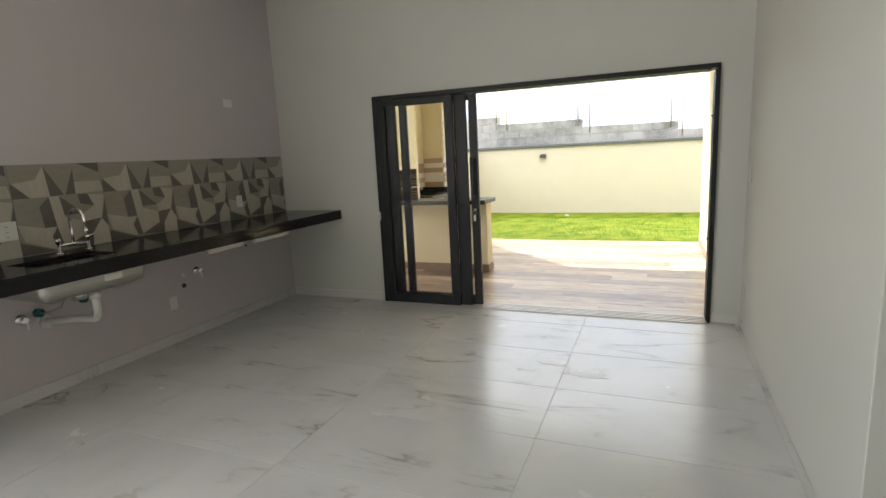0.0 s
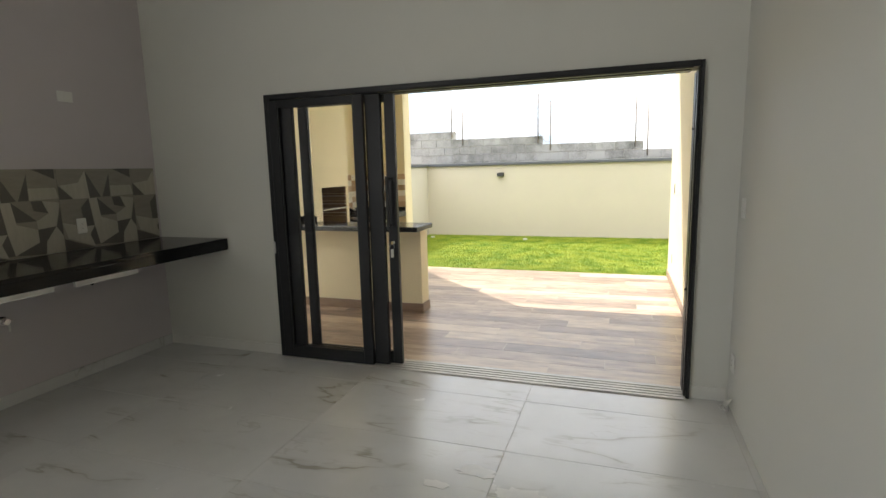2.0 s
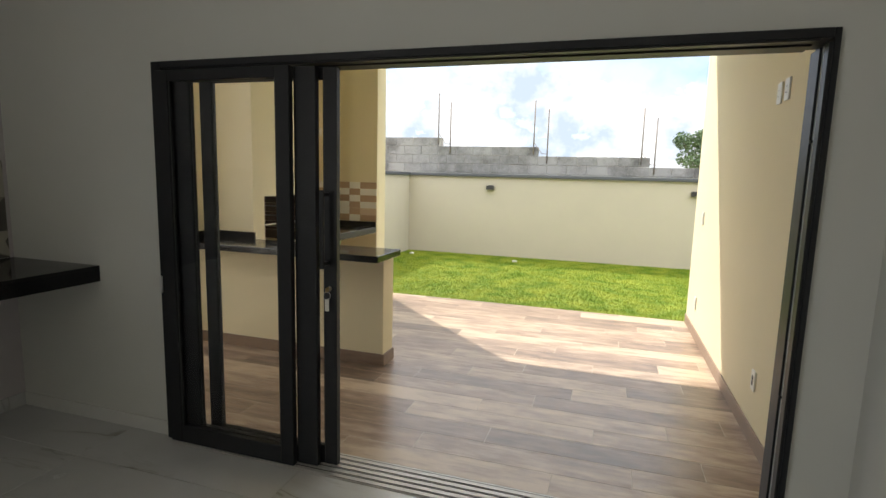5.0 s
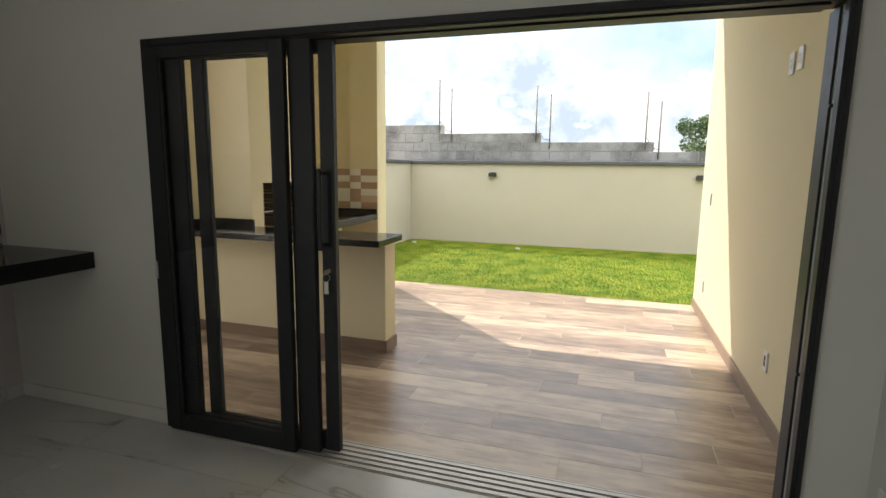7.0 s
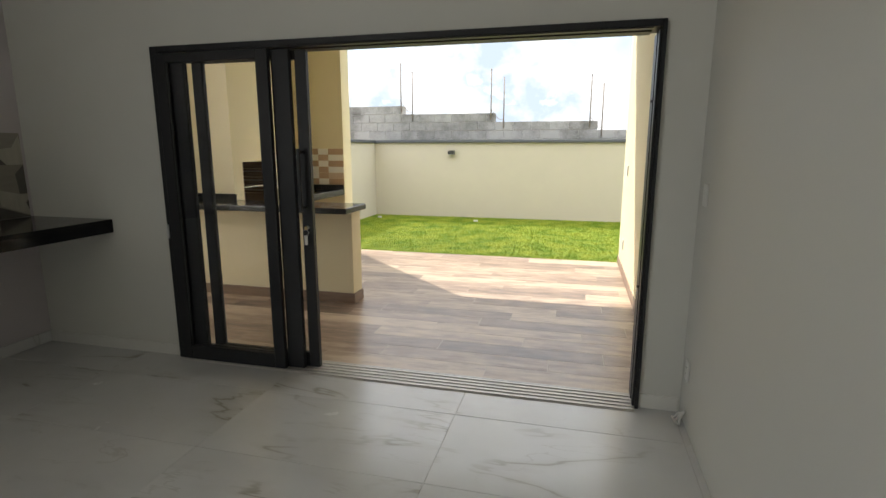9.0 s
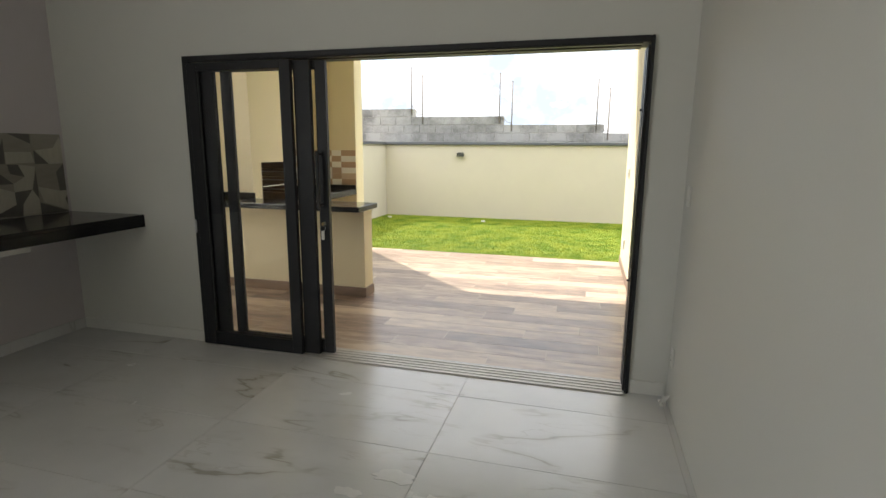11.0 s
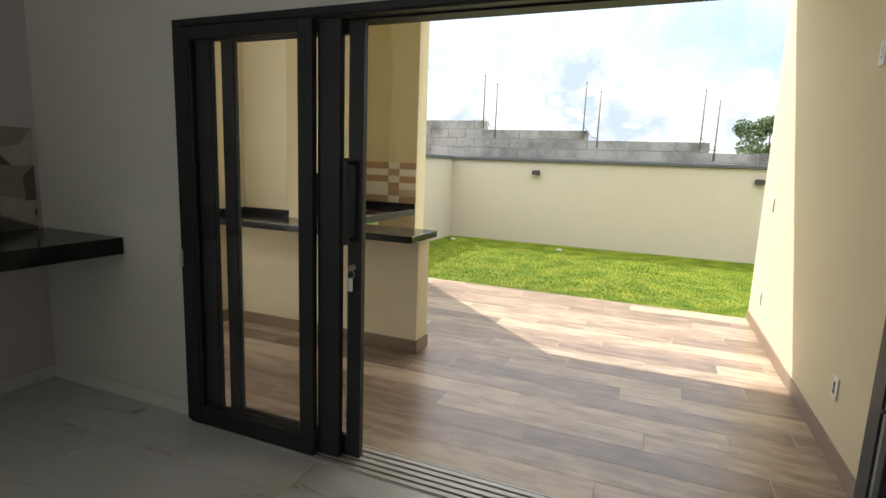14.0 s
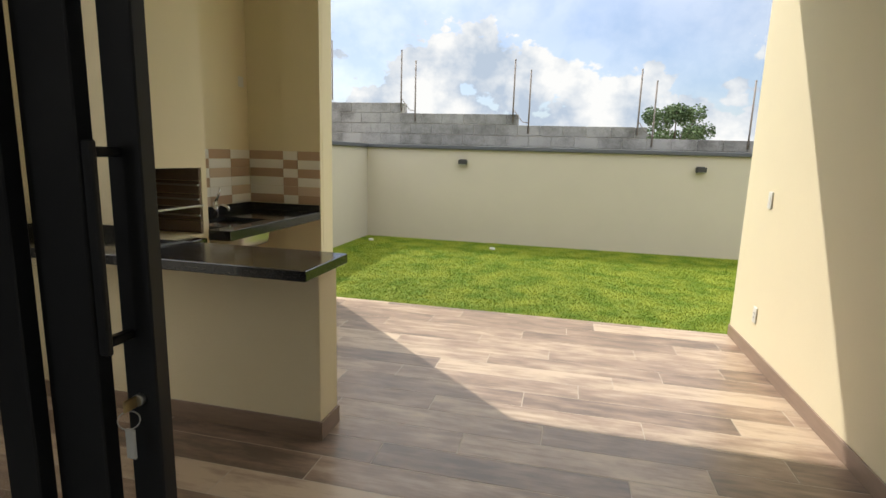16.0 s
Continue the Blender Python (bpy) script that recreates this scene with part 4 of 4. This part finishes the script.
while y < YL - 0.02:
    y1 = min(y + PW, YL)
    x = XL - 0.2 - (0.0, 0.78, 0.36, 1.0, 0.56, 0.2)[i % 6] - pr.uniform(0, 0.12)
    while x < XP:
        xa, xb = max(x, XL - 0.18 if y1 < YW else XL), min(x + 1.2, XP)
        if xb - xa > 0.03:
            key = (round(xb - xa, 2), round(y1 - y, 3))
            if key not in cache:
                cache[key] = piece_mesh("plank", key[0] - 0.004, key[1] - 0.004, 0.01, M_PLANK, 0.0008)
            lay("plank", cache[key], patio, (xa + 0.0015, y + 0.0015, 0.0))
        x += 1.2
    y, i = y + PW, i + 1

# patterned backsplash: one printed tile with raised facets, repeated
splash = thing("backsplash", "patterned grey and taupe geometric triangle tile backsplash", "backsplash", bm=boxed(XK + 0.0005, XK + 0.003, YC0, 5.47, 0.981, 1.585), material=M_GROUT)
TW, TH = 0.615, 0.604
# facets of the printed tile: shade, then corners from its upper left, in hundredths
UPPER = ((1, 2, 20, 35, 2, 25, 17), (0, 2, 20, 25, 17, 35, 2, 38, 37, 17, 37), (2, 0, 20, 17, 37, 0, 37), (2, 35, 2, 38, 37, 53, 36),
         (2, 67, 6, 66, 36, 55, 36), (1, 67, 2, 95, 20, 67, 22), (0, 67, 22, 97, 22, 100, 35, 67, 36), (2, 72, 0, 98, 0, 98, 12))
LOWER = ((2, 36, 37, 25, 48, 27, 72, 40, 72), (0, 36, 37, 47, 37, 50, 62, 40, 72), (2, 47, 37, 50, 60, 72, 60), (2, 68, 37, 80, 37, 86, 52, 70, 48),
         (0, 80, 37, 100, 40, 93, 68, 72, 70, 72, 60, 86, 52), (2, 100, 45, 93, 70, 100, 80))
LOWEST = ((0, 0, 65, 27, 72, 40, 72, 33, 83, 38, 99, 5, 85), (2, 40, 72, 33, 83, 38, 97, 45, 97), (2, 0, 85, 38, 100, 0, 100),
          (0, 50, 62, 72, 70, 72, 85, 45, 97, 40, 72), (2, 72, 70, 93, 68, 80, 85, 72, 85), (0, 93, 68, 100, 80, 100, 100, 78, 100, 80, 85), (2, 45, 97, 72, 85, 80, 85, 78, 100))


def splash_tile(frac):
    w, hh = TW - 0.003, TH - 0.003
    bm = boxed(0.003, 0.0080, 0, w, 0, hh)
    for f in bm.faces:
        f.material_index = 1
    for i, (shade, *uv) in enumerate(UPPER + LOWER + LOWEST):
        rim = [bm.verts.new((0.0088, u / 100 * w, (1 - v / 100) * hh)) for u, v in zip(uv[::2], uv[1::2])]
        f = bm.faces.new(rim)
        f.normal_update()
        if f.normal.x < 0:
            f.normal_flip()
        f.material_index = shade
        for e in list(f.edges):
            a, c = e.verts
            low = [bm.verts.new((0.0079, q.co.y, q.co.z)) for q in (c, a)]
            g = bm.faces.new((a, c, *low))
            g.material_index = shade
    if frac < 1:
        bmesh.ops.bisect_plane(bm, geom=list(bm.verts) + list(bm.edges) + list(bm.faces), plane_co=(0, frac * TW, 0), plane_no=(0, 1, 0), clear_outer=True)
    return mesh_of("tile", bm, (M_T1, M_T2, M_T3))


full = splash_tile(1.0)
y = 2.79 - 3 * TW
while y < 5.47:
    me = full if y + TW <= 5.47 else splash_tile((5.47 - y) / TW)
    lay("tile", me, splash, (XK, y + 0.0015, 0.9825))
    y += TW

# glazed wall tiles round the patio sink
gl = thing("sink_wall_tiles", "white, beige and tan glazed wall tiles over the sink", "wall tiles")
kinds = {"W": M_TW, "B": M_TB, "T": M_TT}
cache = {}
RH = 0.082


def glaze(run, fixed, edges, rows):
    """Tiles stacked in straight columns between the edges; rows name the colours from the top down."""
    for i, row in enumerate(reversed(rows)):
        z = 0.972 + RH * i
        for s, e, c in zip(edges, edges[1:], row):
            w = e - s - 0.002
            key = (run, round(w, 3), c)
            if key not in cache:
                cache[key] = mesh_of("tile", boxed(0, 0.008, 0, w, 0, RH - 0.002, 0.0015) if run == "y" else boxed(0, w, -0.008, 0, 0, RH - 0.002, 0.0015), kinds[c])
            lay("tile", cache[key], gl, (fixed, s, z) if run == "y" else (s, fixed, z))


glaze("y", XL, (8.008, 8.35, 8.65, 8.95, 9.241), ("TWTW", "WTWT", "TWBT", "BTWW", "TWWB", "WBTW"))
glaze("x", 9.25, (XL + 0.009, -3.412), "TWTWWT")
glaze("x", 9.205, (-3.41, -3.26, -3.034), ("WT", "TW", "WT", "TW", "TB", "WT"))

# block wall on the neighbour's side
bw = structure("block_wall", "weathered grey concrete block wall, stepped top", boxed(-8.0, 7.0, 14.375, 14.48, -0.2, 1.28), M_MORTAR, "block wall")
BH, BL = 0.19, 0.40


def top_at(x):
    for lim, z in ((-5.93, 2.61), (-3.83, 2.42), (-1.735, 2.23), (0.395, 2.04), (2.52, 1.85), (4.6, 1.66)):
        if x < lim:
            return z
    return 1.47


for r in range(8):
    zt = 2.61 - BH * r
    x = -8.0 + (0.2 if r % 2 else 0.0) + 0.07
    while x < 6.6:
        xa, xb = x, x + BL
        if top_at(xa + 0.02) >= zt - 0.01 or top_at(xb - 0.02) >= zt - 0.01:
            if top_at(xb - 0.02) < zt - 0.01:
                xb = x + BL / 2
            key = round(xb - xa, 3)
            if ("b", key) not in cache:
                cache["b", key] = mesh_of("block", boxed(0.004, key - 0.004, 0, 0.14, -BH + 0.004, -0.004, 0.006), M_BLOCK)
            lay("block", cache["b", key], bw, (xa, 14.36 + pr.uniform(-0.003, 0.003), zt))
        x += BL
b = bmesh.new()
for lim0, lim1, z in ((-7.9, -5.95, 2.6), (-5.95, -3.85, 2.41), (-3.85, -1.755, 2.22), (-1.755, 0.375, 2.03), (0.375, 2.5, 1.84), (2.5, 4.58, 1.65), (4.58, 6.5, 1.46)):
    box(b, lim0, lim1, 14.372, 14.374 + 0.1, 1.28, z - 0.006)
part("mortar", b, M_MORTAR, bw)
